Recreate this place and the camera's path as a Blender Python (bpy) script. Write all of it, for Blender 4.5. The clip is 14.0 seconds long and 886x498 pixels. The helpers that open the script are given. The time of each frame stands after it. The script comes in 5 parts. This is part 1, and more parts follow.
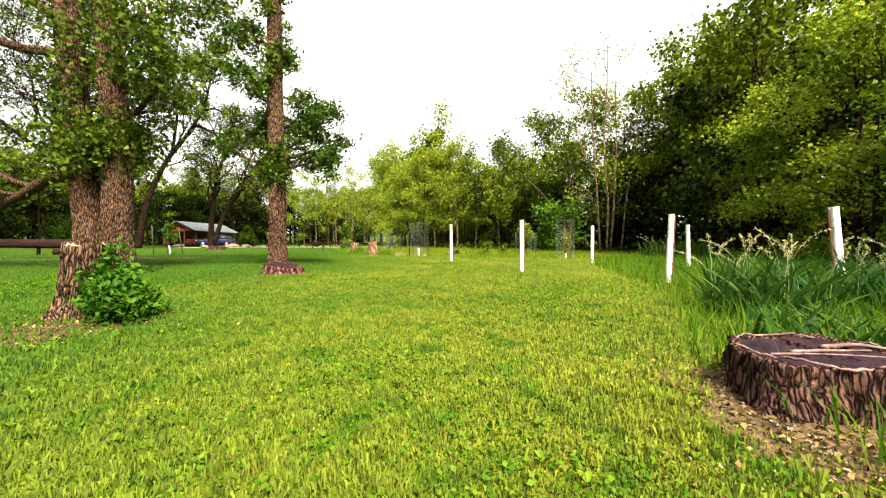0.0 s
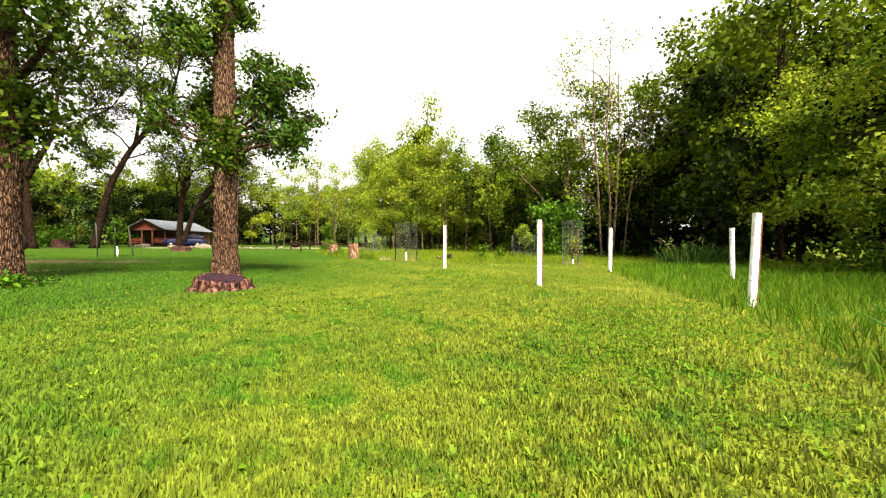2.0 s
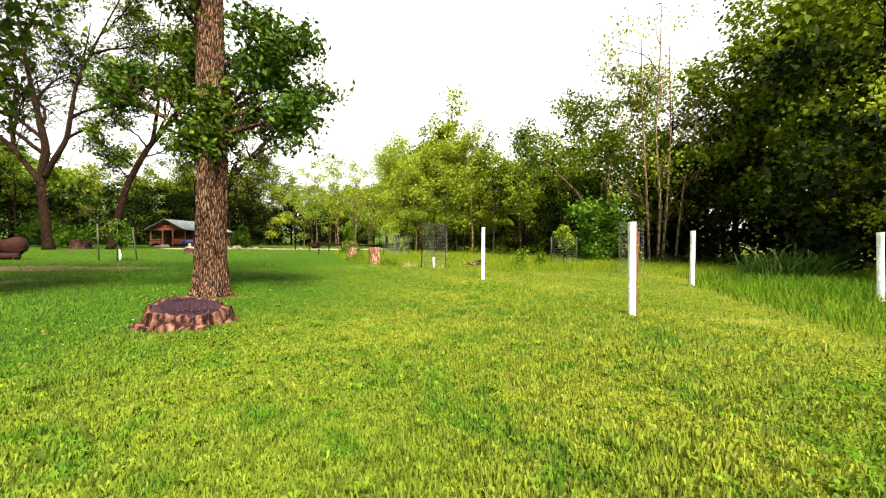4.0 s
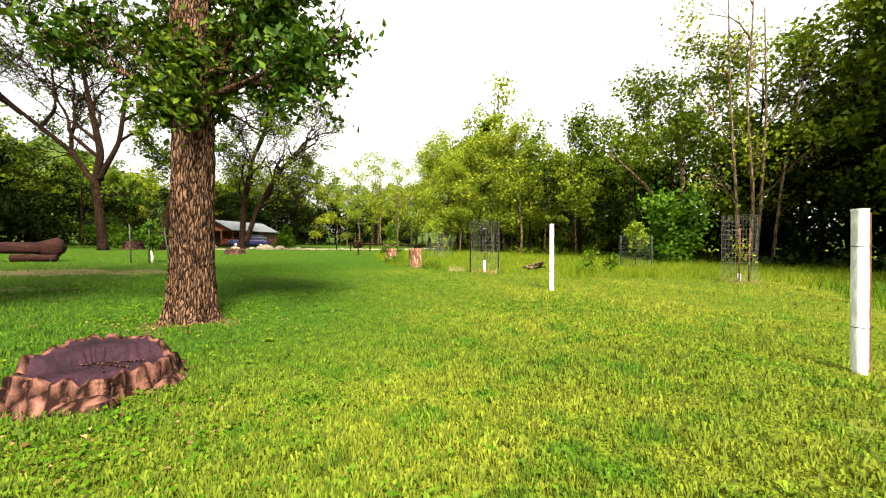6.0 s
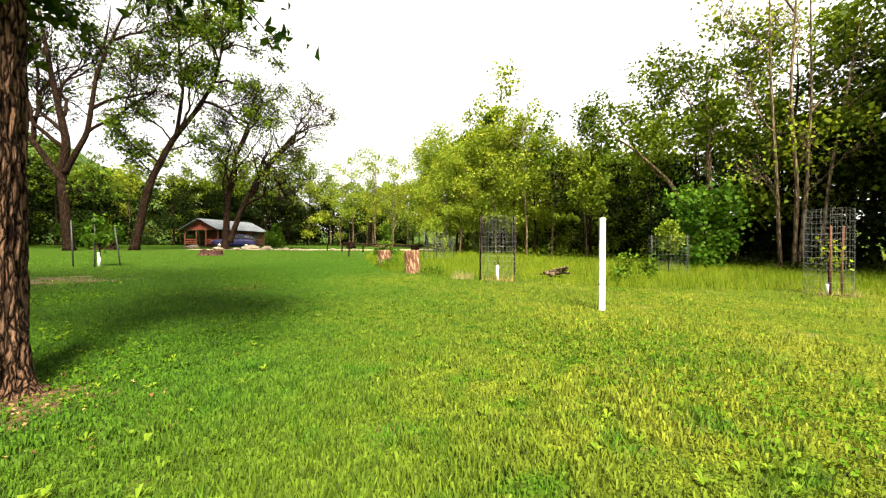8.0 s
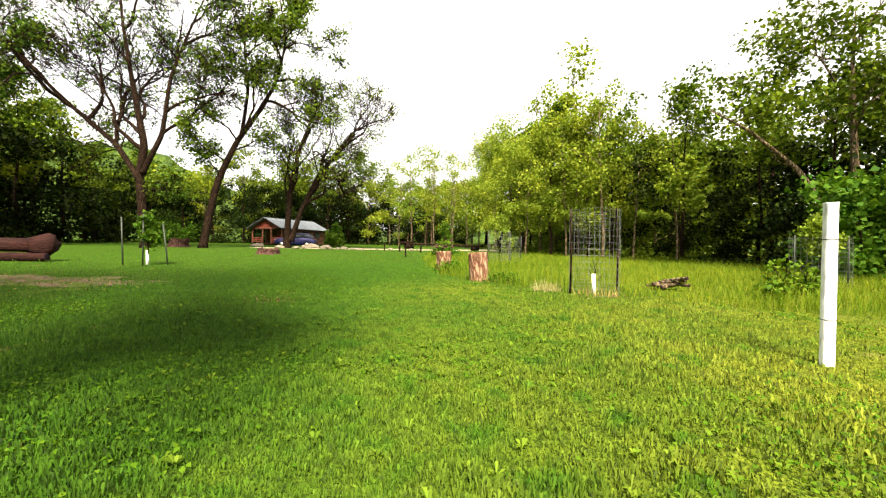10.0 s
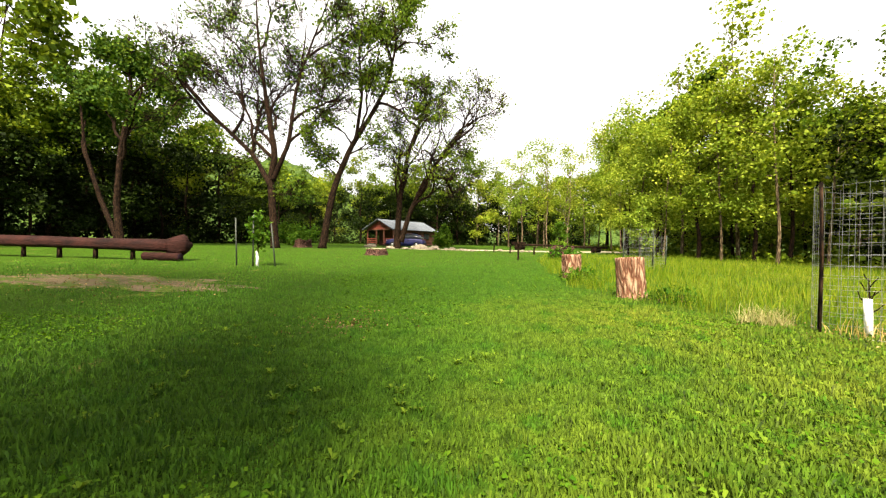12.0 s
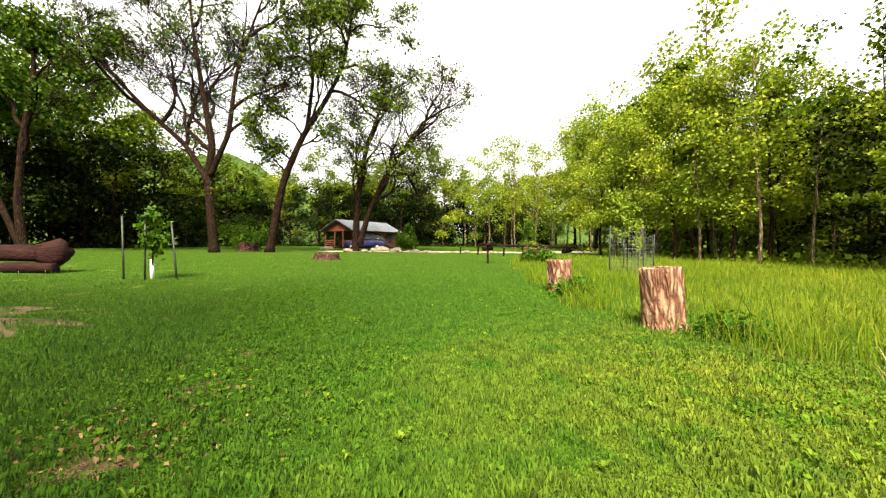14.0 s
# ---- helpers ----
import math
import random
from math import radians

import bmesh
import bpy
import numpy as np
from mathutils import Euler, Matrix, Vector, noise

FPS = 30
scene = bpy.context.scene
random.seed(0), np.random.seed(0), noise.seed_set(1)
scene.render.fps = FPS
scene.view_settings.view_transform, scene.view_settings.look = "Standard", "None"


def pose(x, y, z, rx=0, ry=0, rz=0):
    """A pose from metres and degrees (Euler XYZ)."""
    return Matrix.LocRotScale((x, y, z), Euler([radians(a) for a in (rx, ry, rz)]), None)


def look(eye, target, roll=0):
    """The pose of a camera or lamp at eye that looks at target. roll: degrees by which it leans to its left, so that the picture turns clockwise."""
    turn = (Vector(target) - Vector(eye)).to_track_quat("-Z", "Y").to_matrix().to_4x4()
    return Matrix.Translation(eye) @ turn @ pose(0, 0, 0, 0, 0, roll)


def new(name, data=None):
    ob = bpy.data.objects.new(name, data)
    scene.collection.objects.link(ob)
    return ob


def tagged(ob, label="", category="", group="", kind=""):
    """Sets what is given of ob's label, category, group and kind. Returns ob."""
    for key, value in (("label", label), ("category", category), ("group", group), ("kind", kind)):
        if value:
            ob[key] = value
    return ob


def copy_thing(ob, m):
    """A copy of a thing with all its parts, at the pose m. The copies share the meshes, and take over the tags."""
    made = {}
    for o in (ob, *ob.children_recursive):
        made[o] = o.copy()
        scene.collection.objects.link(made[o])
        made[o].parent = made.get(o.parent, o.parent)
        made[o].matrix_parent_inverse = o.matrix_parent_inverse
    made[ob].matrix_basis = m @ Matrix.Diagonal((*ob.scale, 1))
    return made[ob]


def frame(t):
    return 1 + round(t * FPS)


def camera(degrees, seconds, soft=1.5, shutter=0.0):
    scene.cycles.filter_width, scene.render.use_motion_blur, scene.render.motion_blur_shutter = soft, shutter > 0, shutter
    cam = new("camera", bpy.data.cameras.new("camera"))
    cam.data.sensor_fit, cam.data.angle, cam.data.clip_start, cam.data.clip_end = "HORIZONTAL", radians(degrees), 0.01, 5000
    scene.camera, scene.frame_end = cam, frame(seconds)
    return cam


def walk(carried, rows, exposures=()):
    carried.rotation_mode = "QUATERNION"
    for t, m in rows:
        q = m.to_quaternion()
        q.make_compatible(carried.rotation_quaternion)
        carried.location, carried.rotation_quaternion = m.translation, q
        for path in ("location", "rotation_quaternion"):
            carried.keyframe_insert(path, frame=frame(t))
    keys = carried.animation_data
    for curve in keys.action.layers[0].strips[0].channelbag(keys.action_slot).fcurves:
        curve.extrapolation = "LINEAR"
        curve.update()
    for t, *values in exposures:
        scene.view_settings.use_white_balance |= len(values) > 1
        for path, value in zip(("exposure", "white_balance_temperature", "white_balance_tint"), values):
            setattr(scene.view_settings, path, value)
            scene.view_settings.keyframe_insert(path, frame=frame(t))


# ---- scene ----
cam = camera(96.9, 14.0, 1.25)
METRES, EYE, TILT, LEAN, TURN = 19.4, 1.3, 0.0, 0.0, 0.0
ROWS = [
    (0.0, 0.0, 0.0, 0.0, 0.0, 0.02, 0.32),
    (0.5, -0.002, 0.0363, 0.0008, -1.86, 0.0, -0.02),
    (1.0, -0.0055, 0.072, 0.0059, -2.84, -0.01, 0.93),
    (1.5, -0.0066, 0.1085, 0.007, -1.69, -0.1, 0.14),
    (2.0, -0.0126, 0.1429, 0.0079, -2.05, 0.16, -0.09),
    (2.5, -0.0215, 0.1769, 0.0138, -3.35, 0.15, 0.02),
    (3.0, -0.027, 0.2122, 0.0149, -2.24, -0.01, 0.05),
    (3.5, -0.0331, 0.2456, 0.0155, 1.38, 0.12, -0.19),
    (4.0, -0.0389, 0.2791, 0.0206, 0.85, 0.1, -0.28),
    (6.5, -0.0659, 0.4481, 0.0256, 7.73, -0.05, -0.18),
    (7.0, -0.0722, 0.4848, 0.0254, 7.04, 0.16, -0.45),
    (7.5, -0.0805, 0.5229, 0.0268, 6.43, 0.03, -0.31),
    (10.0, -0.1282, 0.6924, 0.0307, 14.91, -0.09, -0.93),
    (10.5, -0.1394, 0.7217, 0.0315, 21.91, -0.0, -1.24),
    (11.0, -0.154, 0.7539, 0.0338, 21.69, -0.14, 0.08),
    (11.5, -0.1705, 0.7869, 0.033, 25.35, -0.35, -1.14),
    (12.0, -0.1882, 0.8168, 0.0325, 30.6, -0.27, -1.15),
    (12.5, -0.2058, 0.8486, 0.035, 28.86, -0.25, -0.4),
    (13.0, -0.2206, 0.885, 0.0352, 30.41, -0.42, -0.48),
    (13.5, -0.2347, 0.921, 0.0344, 31.05, -0.3, -0.71),
    (14.0, -0.2482, 0.9581, 0.0379, 25.78, -0.11, -0.45),
]
walk(cam, [(t, pose(0, 0, EYE, TILT, LEAN, TURN) @ pose(METRES * x, METRES * y, METRES * z, 90 + pitch, roll, yaw)) for t, x, y, z, yaw, pitch, roll in ROWS],
     [(0.0, 2.3, 6950, 10), (14.0, 2.3, 6950, 10)])

# ---------------------------------------------------------------- light
SUN_AZ, SUN_EL = 293.0, 50.0      # degrees from +x towards +y, and above the horizon
world = bpy.data.worlds.new("sky")
scene.world = world
world.use_nodes = True
wn = world.node_tree.nodes
sky = wn.new("ShaderNodeTexSky")
sky.sky_type = "NISHITA"
sky.sun_disc = False
sky.sun_elevation = radians(SUN_EL)
sky.sun_rotation = radians(90 - SUN_AZ)
sky.air_density, sky.dust_density, sky.ozone_density = 1.0, 4.0, 1.0
# thin bright cloud over most of the sky
cloud = wn.new("ShaderNodeTexNoise")
cloud.inputs["Scale"].default_value, cloud.inputs["Detail"].default_value = 2.2, 5.0
cover = wn.new("ShaderNodeMapRange")
cover.inputs[1].default_value, cover.inputs[2].default_value, cover.inputs[3].default_value, cover.inputs[4].default_value = 0.3, 0.6, 0.55, 0.95
veil = wn.new("ShaderNodeMix")
veil.data_type = "RGBA"
veil.inputs[7].default_value = (5.6, 5.5, 5.3, 1)
world.node_tree.links.new(cloud.outputs["Fac"], cover.inputs[0])
world.node_tree.links.new(cover.outputs[0], veil.inputs[0])
world.node_tree.links.new(sky.outputs[0], veil.inputs[6])
world.node_tree.links.new(veil.outputs[2], wn["Background"].inputs[0])
wn["Background"].inputs[1].default_value = 0.074
sun = new("sun", bpy.data.lights.new("sun", "SUN"))
sun.data.energy, sun.data.angle, sun.data.color = 4.2, radians(18.0), (1.0, 0.9, 0.72)
sa, se = radians(SUN_AZ), radians(SUN_EL)
sun.matrix_world = look((math.cos(sa) * math.cos(se) * 60, math.sin(sa) * math.cos(se) * 60, math.sin(se) * 60), (0, 0, 0))

# ---------------------------------------------------------------- materials


def shader(name):
    m = bpy.data.materials.new(name)
    m.use_nodes = True
    nt = m.node_tree
    return m, nt, nt.nodes["Principled BSDF"], nt.nodes["Material Output"]


def add(nt, kind, **values):
    n = nt.nodes.new(kind)
    for k, v in values.items():
        n.inputs[k.replace("_", " ")].default_value = v
    return n


def ramp(nt, stops, source):
    n = nt.nodes.new("ShaderNodeValToRGB")
    e = n.color_ramp.elements
    while len(e) < len(stops):
        e.new(0.5)
    for i, (pos, col) in enumerate(stops):
        e[i].position, e[i].color = pos, (*col, 1)
    nt.links.new(source, n.inputs[0])
    return n.outputs[0]


def mix(nt, fac, a, b, mode="MIX"):
    n = nt.nodes.new("ShaderNodeMix")
    n.data_type, n.blend_type = "RGBA", mode
    for sock, v in ((n.inputs[0], fac), (n.inputs[6], a), (n.inputs[7], b)):
        if hasattr(v, "links"):
            nt.links.new(v, sock)
        else:
            sock.default_value = v if isinstance(v, float) else (*v, 1)
    return n.outputs[2]


def field(nt, scale, detail=4.0, coord="Object", stretch=(1, 1, 1), rough=0.55):
    if coord == "World":
        c = nt.nodes.new("ShaderNodeNewGeometry").outputs["Position"]
    else:
        c = nt.nodes.new("ShaderNodeTexCoord").outputs[coord]
    mp = nt.nodes.new("ShaderNodeMapping")
    mp.inputs["Scale"].default_value = stretch
    nt.links.new(c, mp.inputs[0])
    n = add(nt, "ShaderNodeTexNoise", Scale=scale, Detail=detail, Roughness=rough)
    nt.links.new(mp.outputs[0], n.inputs["Vector"])
    return n.outputs["Fac"]


def bumped(nt, bsdf, height, strength, distance):
    b = add(nt, "ShaderNodeBump", Strength=strength, Distance=distance)
    nt.links.new(height, b.inputs["Height"])
    nt.links.new(b.outputs[0], bsdf.inputs["Normal"])


def surface(name, low, high, scale=6.0, fine=60.0, rough=0.8, bump=0.4, depth=0.01, stretch=(1, 1, 1), metal=0.0, coord="Object"):
    """A mottled surface: two colours, coarse and fine variation, relief."""
    m, nt, bsdf, _ = shader(name)
    a = field(nt, scale, 5.0, coord, stretch)
    f = field(nt, fine, 3.0, coord, stretch)
    col = ramp(nt, [(0.32, low), (0.68, high)], a)
    g = ramp(nt, [(0.3, (0.62, 0.62, 0.62)), (0.7, (1.25, 1.25, 1.25))], f)
    col = mix(nt, 1.0, col, g, "MULTIPLY")
    nt.links.new(col, bsdf.inputs["Base Color"])
    bsdf.inputs["Roughness"].default_value = rough
    bsdf.inputs["Metallic"].default_value = metal
    if rough > 0.75:
        bsdf.inputs["Specular IOR Level"].default_value = 0.12
    bumped(nt, bsdf, f, bump, depth)
    return m


def bark(name, groove, ridge, scale=7.0, stretch=(1, 1, 0.16), moss=None):
    m, nt, bsdf, _ = shader(name)
    # long plates parted by cracks: a cell pattern drawn out along the trunk and bent by noise
    c = nt.nodes.new("ShaderNodeTexCoord").outputs["Object"]
    bend = add(nt, "ShaderNodeTexNoise", Scale=4.0, Detail=3.0)
    nt.links.new(c, bend.inputs["Vector"])
    warp = nt.nodes.new("ShaderNodeVectorMath")
    warp.operation = "MULTIPLY_ADD"
    nt.links.new(bend.outputs["Color"], warp.inputs[0])
    warp.inputs[1].default_value = (0.12, 0.12, 0.12)
    nt.links.new(c, warp.inputs[2])
    mp = nt.nodes.new("ShaderNodeMapping")
    mp.inputs["Scale"].default_value = stretch
    nt.links.new(warp.outputs[0], mp.inputs[0])
    cell = nt.nodes.new("ShaderNodeTexVoronoi")
    cell.feature = "DISTANCE_TO_EDGE"
    cell.inputs["Scale"].default_value = scale
    nt.links.new(mp.outputs[0], cell.inputs["Vector"])
    n = field(nt, scale * 2.2, 6.0, "Object", stretch, 0.62)
    both = nt.nodes.new("ShaderNodeMath")
    both.operation = "MULTIPLY_ADD"
    nt.links.new(n, both.inputs[0])
    both.inputs[1].default_value = 0.55
    deep_ = nt.nodes.new("ShaderNodeMath")
    deep_.operation = "MINIMUM"
    nt.links.new(cell.outputs["Distance"], deep_.inputs[0])
    deep_.inputs[1].default_value = 0.3
    nt.links.new(deep_.outputs[0], both.inputs[2])
    a = both.outputs[0]
    big = field(nt, 0.9, 3.0)
    col = ramp(nt, [(0.31, groove), (0.43, [0.6 * p + 0.4 * q for p, q in zip(groove, ridge)]), (0.6, ridge)], a)
    tone = ramp(nt, [(0.35, (0.72, 0.66, 0.62)), (0.65, (1.15, 1.12, 1.1))], big)
    col = mix(nt, 1.0, col, tone, "MULTIPLY")
    if moss:
        col = mix(nt, ramp(nt, [(0.55, (0, 0, 0)), (0.72, (0.7, 0.7, 0.7))], field(nt, 2.3, 5.0)), col, moss)
    nt.links.new(col, bsdf.inputs["Base Color"])
    bsdf.inputs["Roughness"].default_value = 0.9
    bsdf.inputs["Specular IOR Level"].default_value = 0.06
    bumped(nt, bsdf, a, 1.0, 0.09)
    return m


def leafy(name, dark, mid, light, through_part=0.4, rough=0.65, spread=1.0):
    """Leaves: each one its own shade, letting light through."""
    m, nt, bsdf, out = shader(name)
    geo = nt.nodes.new("ShaderNodeNewGeometry")
    col = ramp(nt, [(0.0, dark), (0.5, mid), (1.0, light)], geo.outputs["Random Per Island"])
    patch = field(nt, 0.45, 3.0, "World")
    tone = ramp(nt, [(0.3, (0.75, 0.82, 0.8)), (0.7, (1.2, 1.12, 0.95))], patch)
    col = mix(nt, spread, col, tone, "MULTIPLY")
    info = nt.nodes.new("ShaderNodeObjectInfo")
    each = ramp(nt, [(0.0, (0.8, 0.92, 0.9)), (1.0, (1.2, 1.08, 0.9))], info.outputs["Random"])
    col = mix(nt, 1.0, col, each, "MULTIPLY")
    nt.links.new(col, bsdf.inputs["Base Color"])
    bsdf.inputs["Roughness"].default_value = rough
    bsdf.inputs["Specular IOR Level"].default_value = 0.06
    tr = nt.nodes.new("ShaderNodeBsdfTranslucent")
    nt.links.new(mix(nt, 1.0, col, (1.25, 1.2, 0.6), "MULTIPLY"), tr.inputs["Color"])
    ms = nt.nodes.new("ShaderNodeMixShader")
    ms.inputs[0].default_value = through_part
    nt.links.new(bsdf.outputs[0], ms.inputs[1])
    nt.links.new(tr.outputs[0], ms.inputs[2])
    nt.links.new(ms.outputs[0], out.inputs["Surface"])
    return m


def turf(name, ground):
    """Grass as seen on blades and on the soil between them: green and yellow patches, some dry straw."""
    m, nt, bsdf, out = shader(name)
    a = field(nt, 0.35, 4.0, "World")
    b = field(nt, 2.6, 4.0, "World")
    spot = nt.nodes.new("ShaderNodeSeparateXYZ")
    nt.links.new(nt.nodes.new("ShaderNodeNewGeometry").outputs["Position"], spot.inputs[0])
    west = nt.nodes.new("ShaderNodeMath")   # shade on the western lawn put into the turf colour, as a deeper green
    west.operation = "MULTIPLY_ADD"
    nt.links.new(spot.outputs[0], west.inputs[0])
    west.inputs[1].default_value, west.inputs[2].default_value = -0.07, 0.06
    west_shade = nt.nodes.new("ShaderNodeMath")
    nt.links.new(west.outputs[0], west_shade.inputs[0])
    nt.links.new(field(nt, 0.2, 4.0, "World"), west_shade.inputs[1])
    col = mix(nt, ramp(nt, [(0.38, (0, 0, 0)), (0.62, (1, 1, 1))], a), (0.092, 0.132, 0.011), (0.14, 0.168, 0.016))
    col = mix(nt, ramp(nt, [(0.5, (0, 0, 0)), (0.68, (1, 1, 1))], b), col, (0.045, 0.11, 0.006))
    col = mix(nt, ramp(nt, [(0.55, (0, 0, 0)), (0.95, (0.85, 0.85, 0.85)), (1.0, (0.88, 0.88, 0.88))], west_shade.outputs[0]), col, (0.03, 0.088, 0.006))
    col = mix(nt, 1.0, col, ramp(nt, [(0.36, (0.78, 0.82, 0.8)), (0.64, (1.3, 1.24, 1.2))], field(nt, 9.0, 3.0, "World")), "MULTIPLY")
    if ground:
        col = mix(nt, ramp(nt, [(0.4, (0.05, 0.05, 0.05)), (0.62, (1.0, 1.0, 1.0))], field(nt, 46.0, 4.0, "World")), (0.012, 0.022, 0.003), mix(nt, 1.0, col, (0.98, 0.95, 0.9), "MULTIPLY"))
        col = mix(nt, ramp(nt, [(0.62, (0, 0, 0)), (0.72, (0.45, 0.45, 0.45))], field(nt, 1.3, 5.0, "World")), col, (0.2, 0.17, 0.05))
        bumped(nt, bsdf, field(nt, 30.0, 4.0, "World"), 0.6, 0.05)
        nt.links.new(col, bsdf.inputs["Base Color"])
        bsdf.inputs["Roughness"].default_value = 0.9
        bsdf.inputs["Specular IOR Level"].default_value = 0.03
        return m
    geo = nt.nodes.new("ShaderNodeNewGeometry")
    tilt = nt.nodes.new("ShaderNodeVectorMath")
    tilt.operation = "MULTIPLY_ADD"
    nt.links.new(geo.outputs["Normal"], tilt.inputs[0])
    tilt.inputs[1].default_value, tilt.inputs[2].default_value = (0.55, 0.55, 0.55), (0, 0, 1)
    level = nt.nodes.new("ShaderNodeVectorMath")
    level.operation = "NORMALIZE"
    nt.links.new(tilt.outputs[0], level.inputs[0])
    nt.links.new(level.outputs[0], bsdf.inputs["Normal"])
    each = ramp(nt, [(0.0, (0.5, 0.58, 0.5)), (0.45, (0.95, 0.98, 0.95)), (0.85, (1.2, 1.22, 1.3)), (1.0, (1.42, 1.4, 2.0))], geo.outputs["Random Per Island"])
    col = mix(nt, 1.0, col, each, "MULTIPLY")
    nt.links.new(col, bsdf.inputs["Base Color"])
    bsdf.inputs["Roughness"].default_value = 0.55
    bsdf.inputs["Specular IOR Level"].default_value = 0.08
    tr = nt.nodes.new("ShaderNodeBsdfTranslucent")
    nt.links.new(mix(nt, 1.0, col, (1.2, 1.15, 0.6), "MULTIPLY"), tr.inputs["Color"])
    ms = nt.nodes.new("ShaderNodeMixShader")
    ms.inputs[0].default_value = 0.3
    nt.links.new(bsdf.outputs[0], ms.inputs[1])
    nt.links.new(tr.outputs[0], ms.inputs[2])
    nt.links.new(ms.outputs[0], out.inputs["Surface"])
    return m


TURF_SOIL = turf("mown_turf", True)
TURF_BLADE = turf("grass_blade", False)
MEADOW = leafy("meadow_blade", (0.055, 0.115, 0.006), (0.1, 0.155, 0.008), (0.19, 0.215, 0.025), 0.32)
VERGE = leafy("rough_grass_blade", (0.022, 0.07, 0.005), (0.048, 0.118, 0.007), (0.1, 0.17, 0.014), 0.3)
REED = leafy("reed_blade", (0.012, 0.045, 0.01), (0.025, 0.075, 0.014), (0.065, 0.12, 0.025), 0.3, 0.5)
SEED = leafy("seed_head", (0.3, 0.3, 0.2), (0.4, 0.4, 0.29), (0.5, 0.49, 0.38), 0.3)
CLOVER = leafy("broad_weed_leaf", (0.035, 0.1, 0.005), (0.065, 0.14, 0.006), (0.11, 0.18, 0.012), 0.3)
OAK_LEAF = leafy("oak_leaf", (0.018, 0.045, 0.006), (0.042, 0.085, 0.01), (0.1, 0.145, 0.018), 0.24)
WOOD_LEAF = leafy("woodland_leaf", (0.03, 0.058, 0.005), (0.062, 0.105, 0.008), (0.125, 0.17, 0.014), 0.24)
# woodland_leaf darkened: the shade inside the wood is put into its colour
SHADED_LEAF = leafy("shaded_wood_leaf", (0.003, 0.007, 0.001), (0.007, 0.015, 0.0015), (0.02, 0.036, 0.003), 0.12)
LITTER = leafy("dead_leaf", (0.05, 0.03, 0.014), (0.12, 0.08, 0.04), (0.3, 0.22, 0.13), 0.1, 0.9)
LIGHT_LEAF = leafy("spring_leaf", (0.08, 0.135, 0.012), (0.15, 0.215, 0.022), (0.26, 0.32, 0.05), 0.34)
BUSH_LEAF = leafy("bush_leaf", (0.03, 0.08, 0.008), (0.055, 0.12, 0.01), (0.1, 0.17, 0.02), 0.3)
VINE_LEAF = leafy("vine_leaf", (0.02, 0.07, 0.006), (0.035, 0.105, 0.008), (0.075, 0.16, 0.015), 0.3, 0.6)
OAK_BARK = bark("oak_bark", (0.008, 0.004, 0.0025), (0.25, 0.155, 0.105), 29.0, (1, 1, 0.15))
GREY_BARK = bark("grey_bark", (0.004, 0.0025, 0.0018), (0.04, 0.024, 0.015), 12.0)
PALE_BARK = bark("pale_bark", (0.05, 0.038, 0.024), (0.25, 0.2, 0.13), 8.0)
STUMP_BARK = bark("stump_bark", (0.006, 0.003, 0.0025), (0.19, 0.105, 0.086), 30.0, (1, 1, 0.11))
OLD_SIDE = bark("weathered_stump_side", (0.014, 0.006, 0.005), (0.17, 0.085, 0.07), 8.0, (1, 1, 0.22))
CUT_WET = surface("damp_cut_wood", (0.006, 0.003, 0.006), (0.03, 0.012, 0.022), 3.0, 40.0, 0.8, 0.5, 0.01)
CUT_DRY = surface("weathered_cut_wood", (0.22, 0.14, 0.09), (0.42, 0.3, 0.2), 5.0, 50.0, 0.8, 0.5, 0.01)
SPLIT_WOOD = bark("peeled_stump_wood", (0.13, 0.06, 0.038), (0.4, 0.28, 0.195), 11.0, (1, 1, 0.24))
LOG_BARK = surface("red_log_bark", (0.008, 0.003, 0.0028), (0.032, 0.01, 0.008), 2.2, 14.0, 0.85, 1.0, 0.05, (0.5, 0.5, 1.2))
SOIL = surface("bare_soil", (0.06, 0.042, 0.025), (0.15, 0.11, 0.066), 2.2, 30.0, 0.95, 0.8, 0.03, coord="World")
snt, sb = SOIL.node_tree, SOIL.node_tree.nodes["Principled BSDF"]
soil_col = sb.inputs["Base Color"].links[0].from_socket
worn = ramp(snt, [(0.47, (0, 0, 0)), (0.56, (1, 1, 1))], field(snt, 1.7, 7.0, "World", (0.6, 1.6, 1), 0.7))
snt.links.new(mix(snt, worn, soil_col, (0.05, 0.075, 0.008)), sb.inputs["Base Color"])
MULCH = surface("leaf_litter", (0.03, 0.02, 0.01), (0.15, 0.1, 0.05), 9.0, 60.0, 0.95, 1.0, 0.03, coord="World")
GRAVEL = surface("pale_gravel", (0.2, 0.175, 0.12), (0.32, 0.285, 0.21), 1.5, 40.0, 0.95, 0.6, 0.02, coord="World")
ROCK = surface("field_stone", (0.1, 0.085, 0.065), (0.24, 0.21, 0.165), 2.5, 25.0, 0.9, 0.8, 0.03)
STAKE = surface("red_brown_stake", (0.06, 0.025, 0.016), (0.15, 0.07, 0.042), 8.0, 70.0, 0.85, 0.4, 0.005, (1, 1, 0.15))
DARK_STEEL = surface("dark_green_steel", (0.02, 0.028, 0.022), (0.05, 0.06, 0.05), 10.0, 80.0, 0.6, 0.2, 0.003, metal=0.4)
WIRE = surface("galvanised_wire", (0.14, 0.15, 0.15), (0.28, 0.29, 0.29), 20.0, 90.0, 0.5, 0.1, 0.002, metal=0.7)
